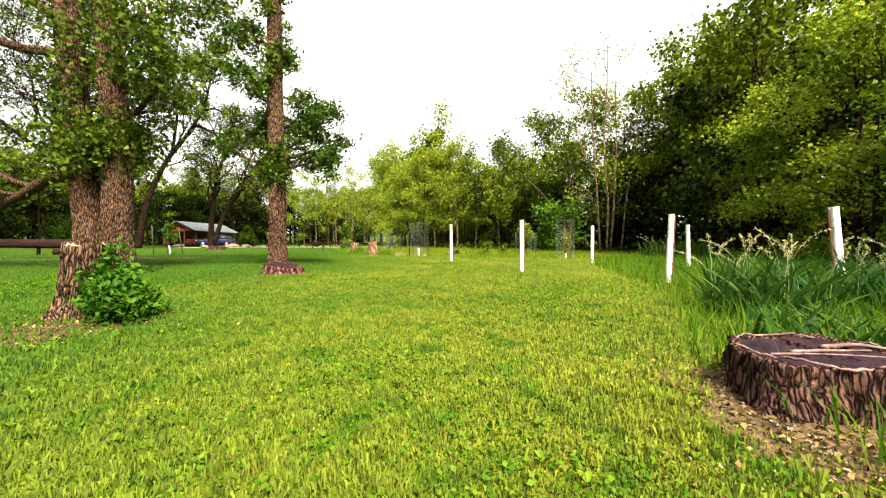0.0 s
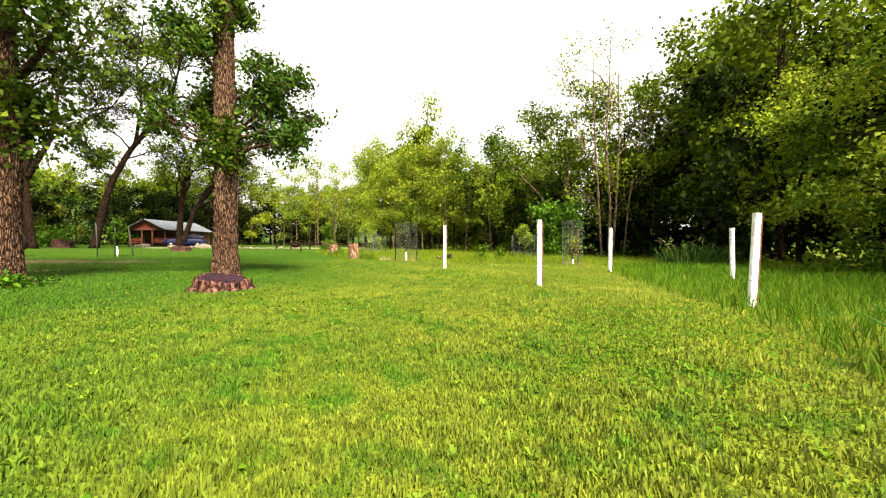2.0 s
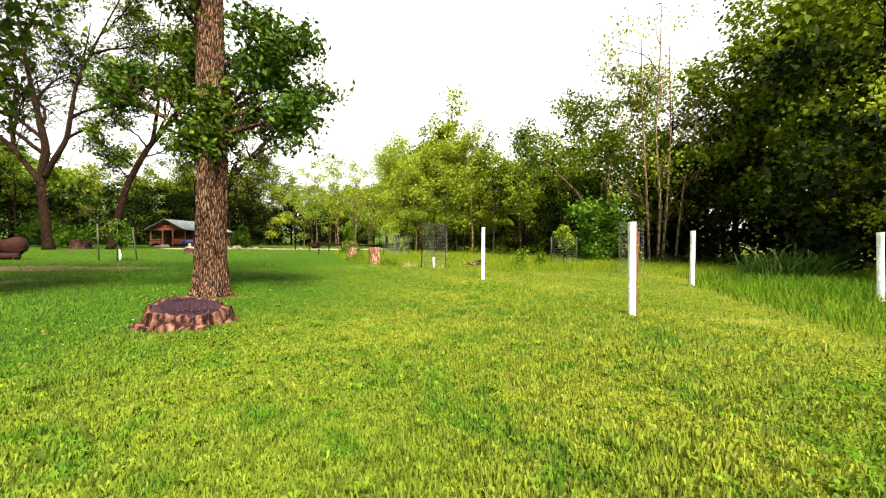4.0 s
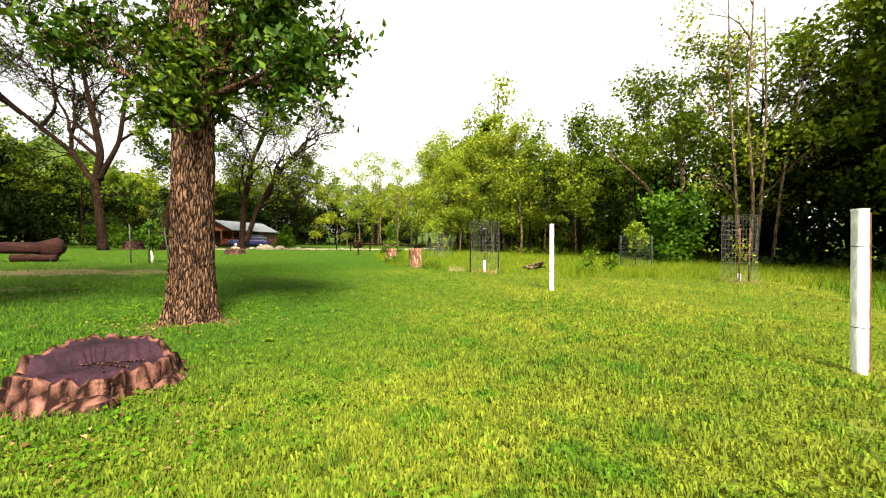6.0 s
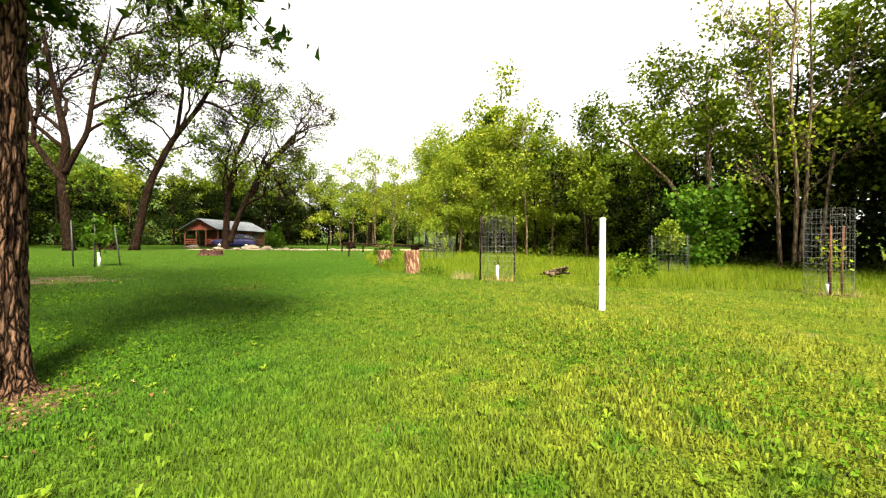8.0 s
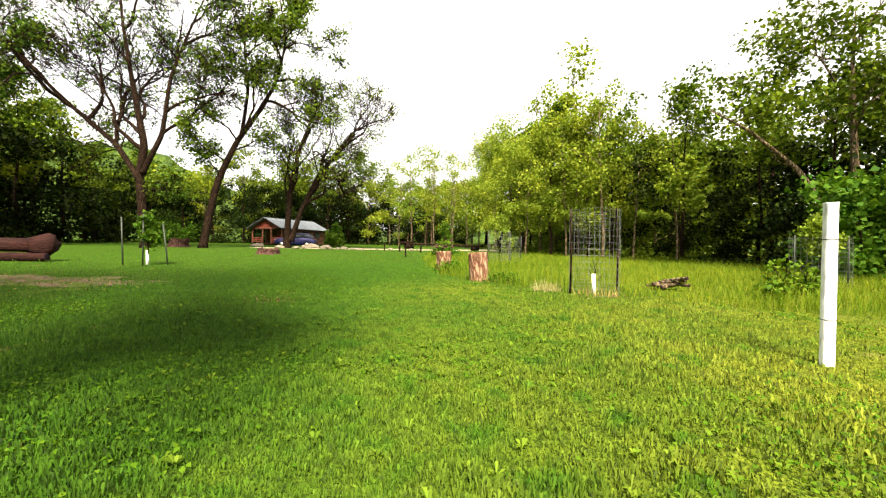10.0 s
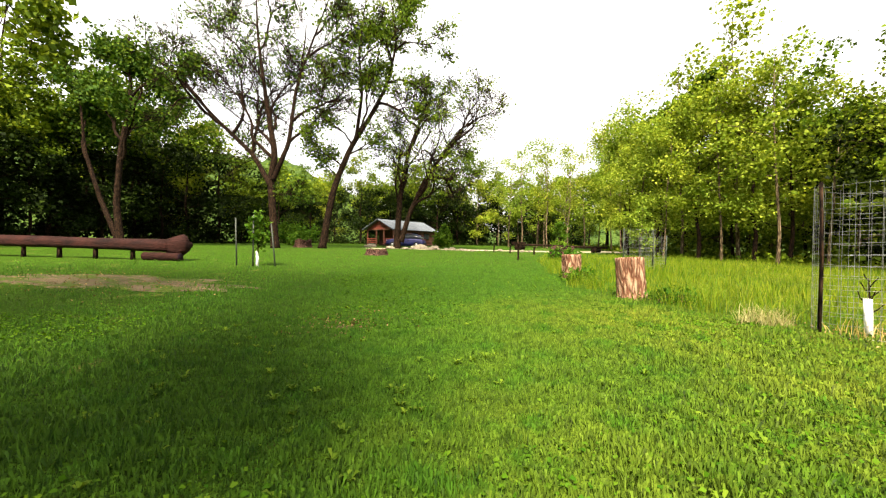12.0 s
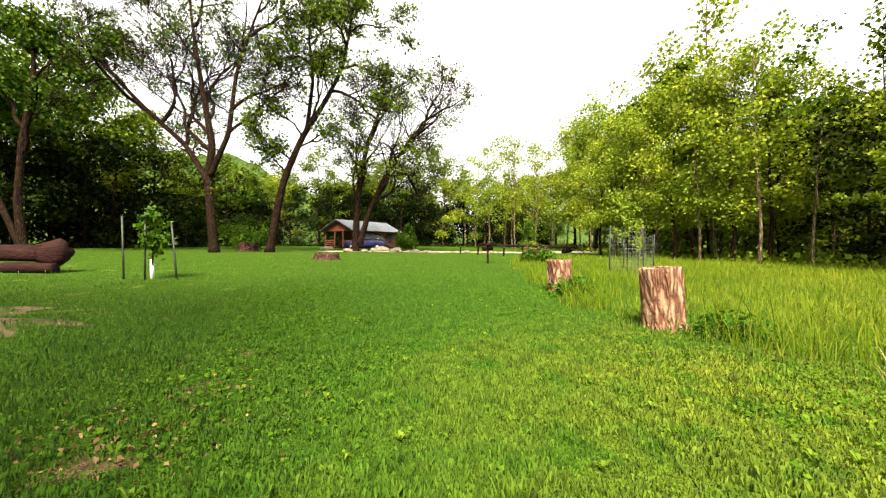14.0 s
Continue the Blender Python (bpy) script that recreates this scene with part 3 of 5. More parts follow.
WEED = leafy("pale_weed_leaf", (0.055, 0.11, 0.009), (0.085, 0.15, 0.014), (0.12, 0.19, 0.02), 0.25)
tagged(new("lawn_rosettes", fast_mesh("lawn_rosettes", rv_, np.arange(len(rv_)).reshape(-1, 4), WEED)), "pale green rosettes of broad weeds in mown grass", "weeds", kind="stuff")


def tall_blades(rng, px, py, height, width, bend, wind=(0.0, 0.0), joints=((0, 1.0), (0.55, 0.85), (1.0, 0.06))):
    """Long grass blades of three bent pieces."""
    n = len(px)
    z = lift(px, py) - 0.02
    az, lean = rng.uniform(0, 2 * np.pi, n), rng.uniform(0, 2 * np.pi, n)
    ux, uy = np.cos(az) * width / 2, np.sin(az) * width / 2
    lx, ly = np.cos(lean) * bend + wind[0], np.sin(lean) * bend + wind[1]
    rows = []
    for q, s in joints:
        o = height * q * q
        cz = z + height * (q - 0.28 * np.hypot(lx, ly) * q * q)
        rows += [np.stack([px + lx * o - ux * s, py + ly * o - uy * s, cz], 1), np.stack([px + lx * o + ux * s, py + ly * o + uy * s, cz], 1)]
    v = np.stack(rows, 1).reshape(-1, 3)
    b = np.arange(n)[:, None] * 2 * len(joints)
    f = np.concatenate([b + np.array([[2 * k, 2 * k + 1, 2 * k + 3, 2 * k + 2]]) for k in range(len(joints) - 1)], 0)
    return v, f


N = 215000
px, py = rng.uniform(-13, 19, N), rng.uniform(1, 56, N)
keep = inside(px, py, MEADOW_AREA) & (rng.random(N) < np.clip(1.25 - 0.022 * py, 0.25, 1))
px, py = px[keep], py[keep]
wave = 0.5 + 0.5 * np.sin(px * 0.9 + np.sin(py * 0.6) * 1.6) * np.sin(py * 0.7 + px * 0.3)
verge = (px > 2.0) & (py < 20.5)
full_x, full_y, full_wave = px, py, wave
px, py, wave = px[~verge], py[~verge], wave[~verge]
mv, mf = tall_blades(rng, px, py, rng.uniform(0.16, 0.42, len(px)) * (0.6 + 0.6 * wave) * np.clip(0.55 + 0.035 * py, 0.5, 1), rng.uniform(0.005, 0.01, len(px)) * (1 + py * 0.025), rng.uniform(0.1, 0.6, len(px)))
tagged(new("meadow_grass", fast_mesh("meadow_grass", mv, mf, MEADOW)), "tall uncut bright green meadow grass", "meadow grass", kind="stuff")
px, py, wave = full_x[verge], full_y[verge], full_wave[verge]
mv, mf = tall_blades(rng, px, py, rng.uniform(0.2, 0.5, len(px)) * (0.65 + 0.6 * wave), rng.uniform(0.008, 0.015, len(px)) * (1 + py * 0.025), rng.uniform(0.1, 0.7, len(px)))
tagged(new("rough_grass", fast_mesh("rough_grass", mv, mf, VERGE)), "rank uncut green grass between mown lawn and wood", "rough grass", kind="stuff")


def reed_clump(cx, cy, rx, ry, count, height, seed, heads):
    rng = np.random.default_rng(seed)
    r, a = np.sqrt(rng.random(count)), rng.uniform(0, 2 * np.pi, count)
    px, py = cx + rx * r * np.cos(a), cy + ry * r * np.sin(a)
    v, f = tall_blades(rng, px, py, rng.uniform(0.35, 1.35, count) * height, rng.uniform(0.025, 0.055, count), rng.uniform(0.2, 0.9, count), (0.05, 0), ((0, 0.8), (0.3, 1.0), (0.55, 0.9), (0.8, 0.6), (1.0, 0.05)))
    e = thing("tall_grass_clump", pose(0, 0, 0), "dark green clump of tall coarse grass with arching seed heads", "grass clump")
    part_mesh("blades", fast_mesh("blades", v, f, REED), e)["kind"] = "stuff"
    if heads:
        st, hd = Shape(), []
        for i in range(heads):
            x, y = cx + rng.uniform(-rx, rx) * 0.9, cy + rng.uniform(-ry, ry) * 0.9
            q = np.linspace(0, 1, 9)
            hh = height * rng.uniform(1.3, 1.9)
            lx, ly = rng.uniform(-0.95, 0.5), rng.uniform(-0.3, 0.3)
            pts = np.stack([x + lx * q ** 2.4 * hh * 0.7, y + ly * q ** 2 * hh * 0.6, on_ground(x, y) + hh * (q - 0.22 * q ** 4)], 1)
            st.tube(pts, np.linspace(0.004, 0.002, 9), 4, cap=False)
            for k in range(60):
                f_ = rng.uniform(0.66, 1.0)
                hd.append([np.interp(f_, q, pts[:, c]) + rng.normal(0, 0.014 * (1.25 - f_) / 0.4) for c in range(3)])
        part_mesh("stems", st.mesh("stems", SEED), e)["kind"] = "stuff"
        v, f = leaf_quads(rng, np.array(hd), 0.03, 0.2, 0.12)
        part_mesh("seed_heads", fast_mesh("seed_heads", v, f, SEED), e, "pale feathery seed heads")["kind"] = "stuff"


reed_clump(4.55, 5.6, 0.75, 0.7, 460, 0.85, 21, 17)
reed_clump(3.7, 3.9, 0.6, 0.45, 300, 0.42, 22, 0)
reed_clump(6.7, 5.7, 1.0, 0.6, 330, 0.85, 23, 14)
reed_clump(12.0, 20.5, 1.6, 1.0, 800, 1.0, 24, 10)

STRAW = leafy("dry_straw", (0.2, 0.16, 0.07), (0.3, 0.25, 0.12), (0.42, 0.36, 0.2), 0.25, 0.8)


def tuft(cx, cy, rx, ry, count, height, seed, material, label, name="grass_tuft"):
    """A loose tuft of long thin blades."""
    rng = np.random.default_rng(seed)
    r, a = np.sqrt(rng.random(count)), rng.uniform(0, 2 * np.pi, count)
    v, f = tall_blades(rng, cx + rx * r * np.cos(a), cy + ry * r * np.sin(a), rng.uniform(0.4, 1.2, count) * height, rng.uniform(0.005, 0.011, count), rng.uniform(0.1, 0.9, count), (0, 0), ((0, 0.8), (0.35, 1.0), (0.7, 0.7), (1.0, 0.05)))
    tagged(new(name, fast_mesh(name, v, f, material)), label, "grass tuft", kind="stuff")


tuft(-2.5, 23.3, 0.35, 0.25, 260, 0.34, 25, STRAW, "tuft of dry straw-coloured grass at the meadow edge")
tuft(-1.4, 22.9, 0.5, 0.4, 90, 0.3, 26, STRAW, "dry pale grass round the foot of a wire cage")
tuft(6.7, 21.4, 0.5, 0.4, 90, 0.2, 27, STRAW, "dry pale grass round the foot of a wire cage")
tuft(-3.5, 24.2, 0.6, 0.5, 120, 0.8, 28, MEADOW, "sparse tall green stalks beside an upright stump")
tuft(-5.6, 26.4, 0.5, 0.7, 260, 0.6, 29, MEADOW, "tall green grass between upright stumps")
tuft(-7.2, 30.5, 0.6, 1.2, 300, 0.6, 30, MEADOW, "tall green grass at the meadow edge")
tuft(2.0, 22.6, 0.9, 0.4, 260, 0.5, 34, MEADOW, "tall green grass fringe along mown lawn")

# ---------------------------------------------------------------- trees


def leaves_on(rng, tips, count, spread, size, upward=0.6, maker=leaf_quads, clump=0):
    t = np.vstack(tips)
    if clump:
        hub = t[rng.integers(0, len(t), max(8, count // clump))]
        hub = np.repeat(hub, clump, 0)[:count]
        c = hub + rng.standard_normal((len(hub), 3)) * np.array([1.3, 1.3, 0.8]) * spread
    else:
        c = t[rng.integers(0, len(t), count)] + rng.standard_normal((count, 3)) * spread
    return maker(rng, c, size, upward)


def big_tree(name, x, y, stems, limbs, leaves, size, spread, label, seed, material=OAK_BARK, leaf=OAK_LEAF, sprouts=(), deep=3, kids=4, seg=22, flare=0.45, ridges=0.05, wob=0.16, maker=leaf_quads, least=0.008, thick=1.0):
    """stems: lines of (dx, dy, height, radius). limbs: stem, height, azimuth, elevation, length, radius. sprouts: stem, from, to, reach, count."""
    rng = np.random.default_rng(seed)
    e = thing(name, pose(x, y, on_ground(x, y, 0.06)), label, "tree")
    lines, tips = [], []
    for i, k in enumerate(stems):
        sh, s = trunk_shape(rng, k, seg, flare, ridges)
        lines.append(s)
        part_mesh("trunk", sh.mesh("trunk", material), e)
    for stem, h, az, el, length, r in limbs:
        wood = Shape()
        s = lines[stem]
        p = [np.interp(h, s[:, 2], s[:, c]) for c in range(3)]
        d = (math.cos(radians(az)) * math.cos(radians(el)), math.sin(radians(az)) * math.cos(radians(el)), math.sin(radians(el)))
        limb(rng, wood, tips, p, d, length, r * thick, 0, deep, 42, 0.05, wob, kids, least=least)
        part_mesh("limb", wood.mesh("limb", material), e)
    v, f = leaves_on(rng, tips, leaves, spread, size, 0.6, maker, 24)
    part_mesh("crown", fast_mesh("crown", v, f, leaf), e, "green leaves with gaps of sky")
    if sprouts:
        c = []
        tw = Shape()
        for stem, h0, h1, reach, count in sprouts:
            s = lines[stem]
            for k in range(count):
                h = rng.uniform(h0, h1)
                p = np.array([np.interp(h, s[:, 2], s[:, q]) for q in range(3)])
                az = rng.uniform(0, 6.283)
                L = reach * rng.uniform(0.35, 1.1)
                d = np.array([math.cos(az), math.sin(az), rng.uniform(-0.35, 0.35)])
                tw.tube([p, p + d * L * 0.5, p + d * L + np.array([0, 0, -0.1 * L])], [0.022, 0.014, 0.006], 4, cap=False)
                m = int(60 * rng.uniform(0.6, 1.3))
                c.append(p + d * (rng.uniform(0.35, 1.1, m) * L)[:, None] + rng.standard_normal((m, 3)) * 0.16 * reach)
        part_mesh("shoot_wood", tw.mesh("shoot_wood", material), e)["kind"] = "stuff"
        v, f = maker(rng, np.vstack(c), size, 0.7)
        part_mesh("shoot_foliage", fast_mesh("shoot_foliage", v, f, leaf), e, "leafy shoots growing from the trunk")["kind"] = "stuff"
    return e


# last four limbs, mostly out of view, are added to shade the western lawn
big_tree("oak_tree", -9.75, 11.7, [[(0, 0, 0, 0.43), (0.05, 0, 1.5, 0.38), (0.0, 0.1, 4, 0.36), (-0.45, 0.2, 8, 0.31), (-0.9, 0.3, 13, 0.24), (-0.8, 0.2, 18, 0.1)],
                                   [(-0.85, 0.1, 0, 0.4), (-0.88, 0.1, 1.5, 0.36), (-1.05, 0, 4, 0.33), (-1.4, 0, 8, 0.28), (-2.0, 0.2, 12, 0.2), (-2.2, 0.2, 16, 0.08)]],
         [(1, 3.0, 190, 12, 6, 0.2), (0, 4.6, 20, 18, 2.5, 0.1), (0, 5.6, 330, 30, 2.6, 0.1), (0, 7.5, 10, 35, 3.0, 0.11), (0, 9, 200, 40, 5, 0.12), (0, 10, 80, 40, 5, 0.12), (0, 12, 320, 45, 4.5, 0.1),
          (1, 6, 150, 35, 5, 0.12), (1, 8, 250, 40, 5, 0.12), (1, 10, 190, 45, 4.5, 0.1), (0, 14, 30, 50, 4, 0.08), (1, 6.5, 215, 15, 7, 0.15), (1, 7.5, 175, 20, 7.5, 0.15), (1, 9, 235, 25, 7, 0.13), (1, 10.5, 195, 25, 6.5, 0.12)],
         17000, 0.13, 0.34, "tall twin-trunked oak with furrowed brown bark and dark leaves", 31, sprouts=((0, 3.1, 4.3, 1.4, 44), (1, 3.0, 4.5, 1.5, 48), (0, 4.4, 12, 1.0, 30), (1, 4.8, 11, 1.2, 34)), seg=80, ridges=0.09)

big_tree("oak_tree", -5.68, 13.45, [[(0, 0, 0, 0.3), (0.02, 0, 1.2, 0.278), (0.03, 0, 3, 0.265), (-0.05, 0, 6, 0.25), (-0.1, 0.1, 10, 0.22), (-0.25, 0.1, 14, 0.18), (-0.3, 0.1, 18, 0.07)]],
         [(0, 3.5, 10, 4, 2.01, 0.07), (0, 3.8, 25, 10, 2.22, 0.07), (0, 3.6, 195, 6, 1.71, 0.07), (0, 4, 30, 20, 2.01, 0.06), (0, 3.9, 60, 22, 2.01, 0.06), (0, 4.2, 110, 20, 1.71, 0.06), (0, 4.8, 20, 28, 1.86, 0.06), (0, 4.6, 170, 22, 1.71, 0.08), (0, 5.4, 215, 12, 1.44, 0.06), (0, 6, 15, 15, 1.57, 0.06), (0, 6.6, 60, 32, 1.43, 0.06), (0, 7.6, 200, 30, 1.32, 0.06), (0, 9.4, 340, 35, 1.3, 0.05), (0, 11, 120, 40, 1.19, 0.05), (0, 13, 20, 45, 1.3, 0.05), (0, 14.5, 220, 50, 1.19, 0.05)],
         12500, 0.12, 0.13, "tall straight oak with deeply furrowed bark and shoots on its trunk", 32, sprouts=((0, 3.1, 4.2, 0.75, 32), (0, 4.2, 13, 0.75, 56)), seg=80, ridges=0.1, maker=lobed_leaves, flare=0.36)

R = np.array([0.93, 0.37])  # sideways as these far trees are seen


def side(k):
    return [(a * R[0], a * R[1], h, r) for a, h, r in k]


big_tree("oak_tree", -36.4, 39.9, [side([(0, 0, 0.38), (-0.3, 3, 0.34), (-0.6, 6.5, 0.32), (-0.2, 9, 0.29), (-1.2, 14, 0.19), (-2.2, 20, 0.11), (-2.6, 26, 0.04)]),
                                   side([(-0.6, 6, 0.24), (-2.5, 9, 0.21), (-6.5, 12.5, 0.16), (-10.5, 16.5, 0.11), (-15, 20, 0.04)]),
                                   side([(-0.4, 6.5, 0.24), (1.2, 10, 0.19), (1.8, 15, 0.14), (3.2, 19, 0.09), (5.2, 24, 0.04)])],
         [(0, 8.5, 200, 50, 10, 0.15), (0, 9.5, 190, 65, 11, 0.14), (0, 10.5, 170, 70, 10, 0.12), (1, 8, 190, 35, 8, 0.11), (2, 10, 20, 65, 9, 0.11), (0, 5, 30, 25, 3, 0.05), (0, 12, 120, 50, 7, 0.12), (0, 16, 200, 50, 7, 0.1), (0, 19, 20, 55, 6, 0.1), (1, 9, 100, 60, 8, 0.15), (1, 12, 200, 45, 8, 0.15), (1, 14, 240, 55, 7, 0.13), (1, 17, 180, 40, 6, 0.1), (1, 11, 140, 65, 9, 0.14),
          (2, 12, 20, 20, 6, 0.12), (2, 15, 30, 45, 6, 0.11), (2, 18, 10, 25, 6, 0.1), (2, 20, 100, 50, 5, 0.08), (0, 21, 150, 60, 6, 0.08)],
         9500, 0.24, 0.36, "wide sparse oak with long dark ascending limbs", 33, GREY_BARK, flare=0.3, ridges=0.03, kids=6, wob=0.21, least=0.022, thick=1.25)
big_tree("oak_tree", -33.5, 43.0, [side([(0, 0, 0.36), (0.5, 3, 0.32), (1.2, 6.3, 0.29), (2.8, 10.0, 0.24), (4.8, 13, 0.2), (6.4, 16, 0.14), (7.2, 20, 0.09), (6.4, 24.5, 0.04)]),
                                   side([(3.3, 10.8, 0.17), (3.8, 15, 0.13), (3.4, 19, 0.09), (4.0, 24, 0.04)])],
         [(0, 8, 195, 50, 4, 0.07), (0, 10, 190, 60, 5, 0.08), (0, 11, 20, 65, 7, 0.1), (0, 9, 10, 20, 4, 0.08), (0, 12, 40, 50, 6, 0.1), (0, 14, 10, 15, 6, 0.12), (0, 16, 40, 35, 6, 0.1), (0, 17, 330, 30, 5, 0.09), (0, 19, 20, 40, 5, 0.07), (1, 21, 90, 50, 3.5, 0.06), (1, 16.5, 220, 35, 4, 0.07), (0, 22, 60, 50, 3.5, 0.05), (0, 18, 170, 50, 4, 0.08), (1, 15, 170, 45, 4, 0.09), (1, 18, 30, 45, 5, 0.08), (1, 20, 190, 50, 4, 0.07), (0, 7, 190, 40, 2.5, 0.06), (0, 20, 30, 50, 4, 0.07)],
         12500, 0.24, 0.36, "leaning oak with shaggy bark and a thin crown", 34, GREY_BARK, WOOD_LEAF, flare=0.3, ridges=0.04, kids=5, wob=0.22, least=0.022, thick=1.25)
# the lighter woodland_leaf puts sunlight into this oak's crown colour
big_tree("oak_tree", -29.3, 49.5, [side([(0, 0, 0.38), (0.1, 3, 0.3), (0.3, 6, 0.25), (1.0, 10, 0.2), (2.4, 14, 0.13), (3.2, 18.5, 0.04)]),
                                   side([(0.4, 0.8, 0.28), (1.4, 4, 0.24), (3.0, 7.5, 0.22), (5.4, 11, 0.15), (8.4, 14.5, 0.05)])],
         [(0, 4.5, 190, 60, 6, 0.1), (0, 5.5, 30, 55, 8, 0.12), (1, 4.5, 22, 40, 9, 0.12), (0, 7, 180, 50, 6, 0.11), (0, 9, 150, 55, 6, 0.1), (0, 11, 30, 50, 6, 0.13), (0, 13, 200, 50, 5, 0.1), (0, 15, 10, 50, 5, 0.09), (1, 5.5, 22, 25, 9, 0.17), (1, 7.5, 22, 14, 10, 0.17), (1, 8.5, 15, 35, 8, 0.15), (1, 10.5, 30, 20, 7, 0.12),
          (1, 12, 20, 45, 6, 0.1), (1, 6.5, 60, 45, 7, 0.13)],
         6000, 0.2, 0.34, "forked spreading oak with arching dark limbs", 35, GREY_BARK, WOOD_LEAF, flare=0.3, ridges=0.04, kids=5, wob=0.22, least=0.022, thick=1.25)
big_tree("oak_tree", -49.0, 32.4, [side([(0, 0, 0.33), (-0.6, 4, 0.27), (-0.2, 9, 0.24), (0.8, 14, 0.17), (0.5, 20, 0.06)]), side([(-0.3, 0.4, 0.24), (-2.4, 4.5, 0.2), (-4.2, 9, 0.16), (-5, 15, 0.05)])],
         [(0, 8, 20, 40, 7, 0.16), (0, 10, 190, 45, 7, 0.15), (0, 12, 60, 50, 6, 0.12), (0, 14, 20, 45, 6, 0.11), (0, 16, 200, 50, 5, 0.09), (1, 8, 200, 40, 6, 0.12), (1, 11, 160, 45, 5, 0.1)],
         14000, 0.3, 0.4, "dark oak with two bare lower trunks", 36, GREY_BARK, flare=0.3, ridges=0.03, least=0.02)


def wood_tree_kind(name, height, crown, base, leaves, size, spread, label, seed, barkmat, leafmat, kids=4, deep=2, trunk_r=0.2, lean=0.0):
    """A woodland tree: crown is its half width, base the height of its lowest limbs."""
    rng = np.random.default_rng(seed)
    e = thing(name, pose(0, 0, 0), label, "tree", "trees of the wood")
    n = 6
    kn = [(lean * height * (i / n) ** 1.5 + rng.normal(0, 0.12) * (i > 0), rng.normal(0, 0.15) * (i > 0), height * i / n, trunk_r * (1 - 0.88 * i / n)) for i in range(n + 1)]
    sh, s = trunk_shape(rng, kn, 10, 0.35, 0.03)
    tips, count = [], max(8, int((height - base) * 1.5))
    for k in range(count):
        h = base + (height - base) * (k + rng.random()) / count * 0.97
        q = (h - base) / (height - base)
        L = crown * (0.5 + 0.75 * math.sin(math.pi * min(1, 0.15 + 0.85 * q)) ** 0.8) * rng.uniform(0.65, 1.15)
        az, el = rng.uniform(0, 360), 12 + 45 * q + rng.uniform(-12, 12)
        p = [np.interp(h, s[:, 2], s[:, c]) for c in range(3)]
        limb(rng, sh, tips, p, (math.cos(radians(az)) * math.cos(radians(el)), math.sin(radians(az)) * math.cos(radians(el)), math.sin(radians(el))), L, max(0.03, trunk_r * 0.35 * (1 - 0.6 * q)), 1, deep, 45, 0.04, 0.17, kids, 0.6, True)
    part_mesh("trunk", sh.mesh("trunk", barkmat), e)
    v, f = leaves_on(rng, tips, leaves, spread, size, 0.9, clump=48)
    if leafmat is SHADED_LEAF:   # sun above and shade below, put into the crown as two leaf colours
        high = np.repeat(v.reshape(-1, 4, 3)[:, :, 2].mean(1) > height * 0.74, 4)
        part_mesh("crown_top", fast_mesh("crown_top", v[high], np.arange(high.sum()).reshape(-1, 4), WOOD_LEAF), e, "lighter green top with sunlight put into its leaf colour")
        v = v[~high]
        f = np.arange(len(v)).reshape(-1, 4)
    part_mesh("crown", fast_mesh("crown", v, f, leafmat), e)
    return e


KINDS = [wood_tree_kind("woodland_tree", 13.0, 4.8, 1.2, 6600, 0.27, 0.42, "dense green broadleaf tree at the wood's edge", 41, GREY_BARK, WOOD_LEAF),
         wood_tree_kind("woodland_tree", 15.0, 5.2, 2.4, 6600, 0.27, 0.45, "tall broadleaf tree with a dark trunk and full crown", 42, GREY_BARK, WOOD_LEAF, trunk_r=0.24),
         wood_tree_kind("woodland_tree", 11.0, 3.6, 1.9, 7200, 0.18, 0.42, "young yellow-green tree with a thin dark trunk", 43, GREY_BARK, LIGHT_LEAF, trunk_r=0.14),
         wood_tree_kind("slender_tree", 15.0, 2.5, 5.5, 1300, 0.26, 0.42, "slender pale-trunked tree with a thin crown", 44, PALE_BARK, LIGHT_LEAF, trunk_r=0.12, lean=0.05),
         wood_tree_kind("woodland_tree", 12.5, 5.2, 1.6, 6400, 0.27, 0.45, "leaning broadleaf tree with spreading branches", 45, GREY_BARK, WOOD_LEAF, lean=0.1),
         wood_tree_kind("woodland_tree", 14.0, 5.4, 0.8, 4600, 0.34, 0.5, "broadleaf tree with the wood's shade put into its lower leaf colour", 46, GREY_BARK, SHADED_LEAF, kids=3),
         wood_tree_kind("woodland_tree", 15.5, 5.6, 1.6, 4800, 0.34, 0.5, "tall broadleaf tree, the wood's shade put into its lower leaf colour", 47, GREY_BARK, SHADED_LEAF, kids=3),
         wood_tree_kind("woodland_tree", 15.0, 5.4, 1.5, 3200, 0.42, 0.5, "full yellow-green broadleaf tree beyond the lawn", 48, GREY_BARK, WOOD_LEAF, kids=3),
         wood_tree_kind("woodland_tree", 13.5, 4.0, 1.5, 2600, 0.36, 0.45, "bright yellow-green tree with pale trunk beyond the drive", 49, PALE_BARK, LIGHT_LEAF, kids=3, trunk_r=0.15)]
used = set()


def plant(kind, x, y, scale=1.0, turn=0.0, tall=1.0):
    m = pose(x, y, on_ground(x, y, 0.1), 0, 0, turn)
    src = KINDS[kind]
    if kind not in used:
        used.add(kind)
        src.matrix_basis = m @ Matrix.Diagonal((scale, scale, scale * tall, 1))
        return src
    ob = copy_thing(src, m)
    ob.scale = (scale, scale, scale * tall)
    return ob


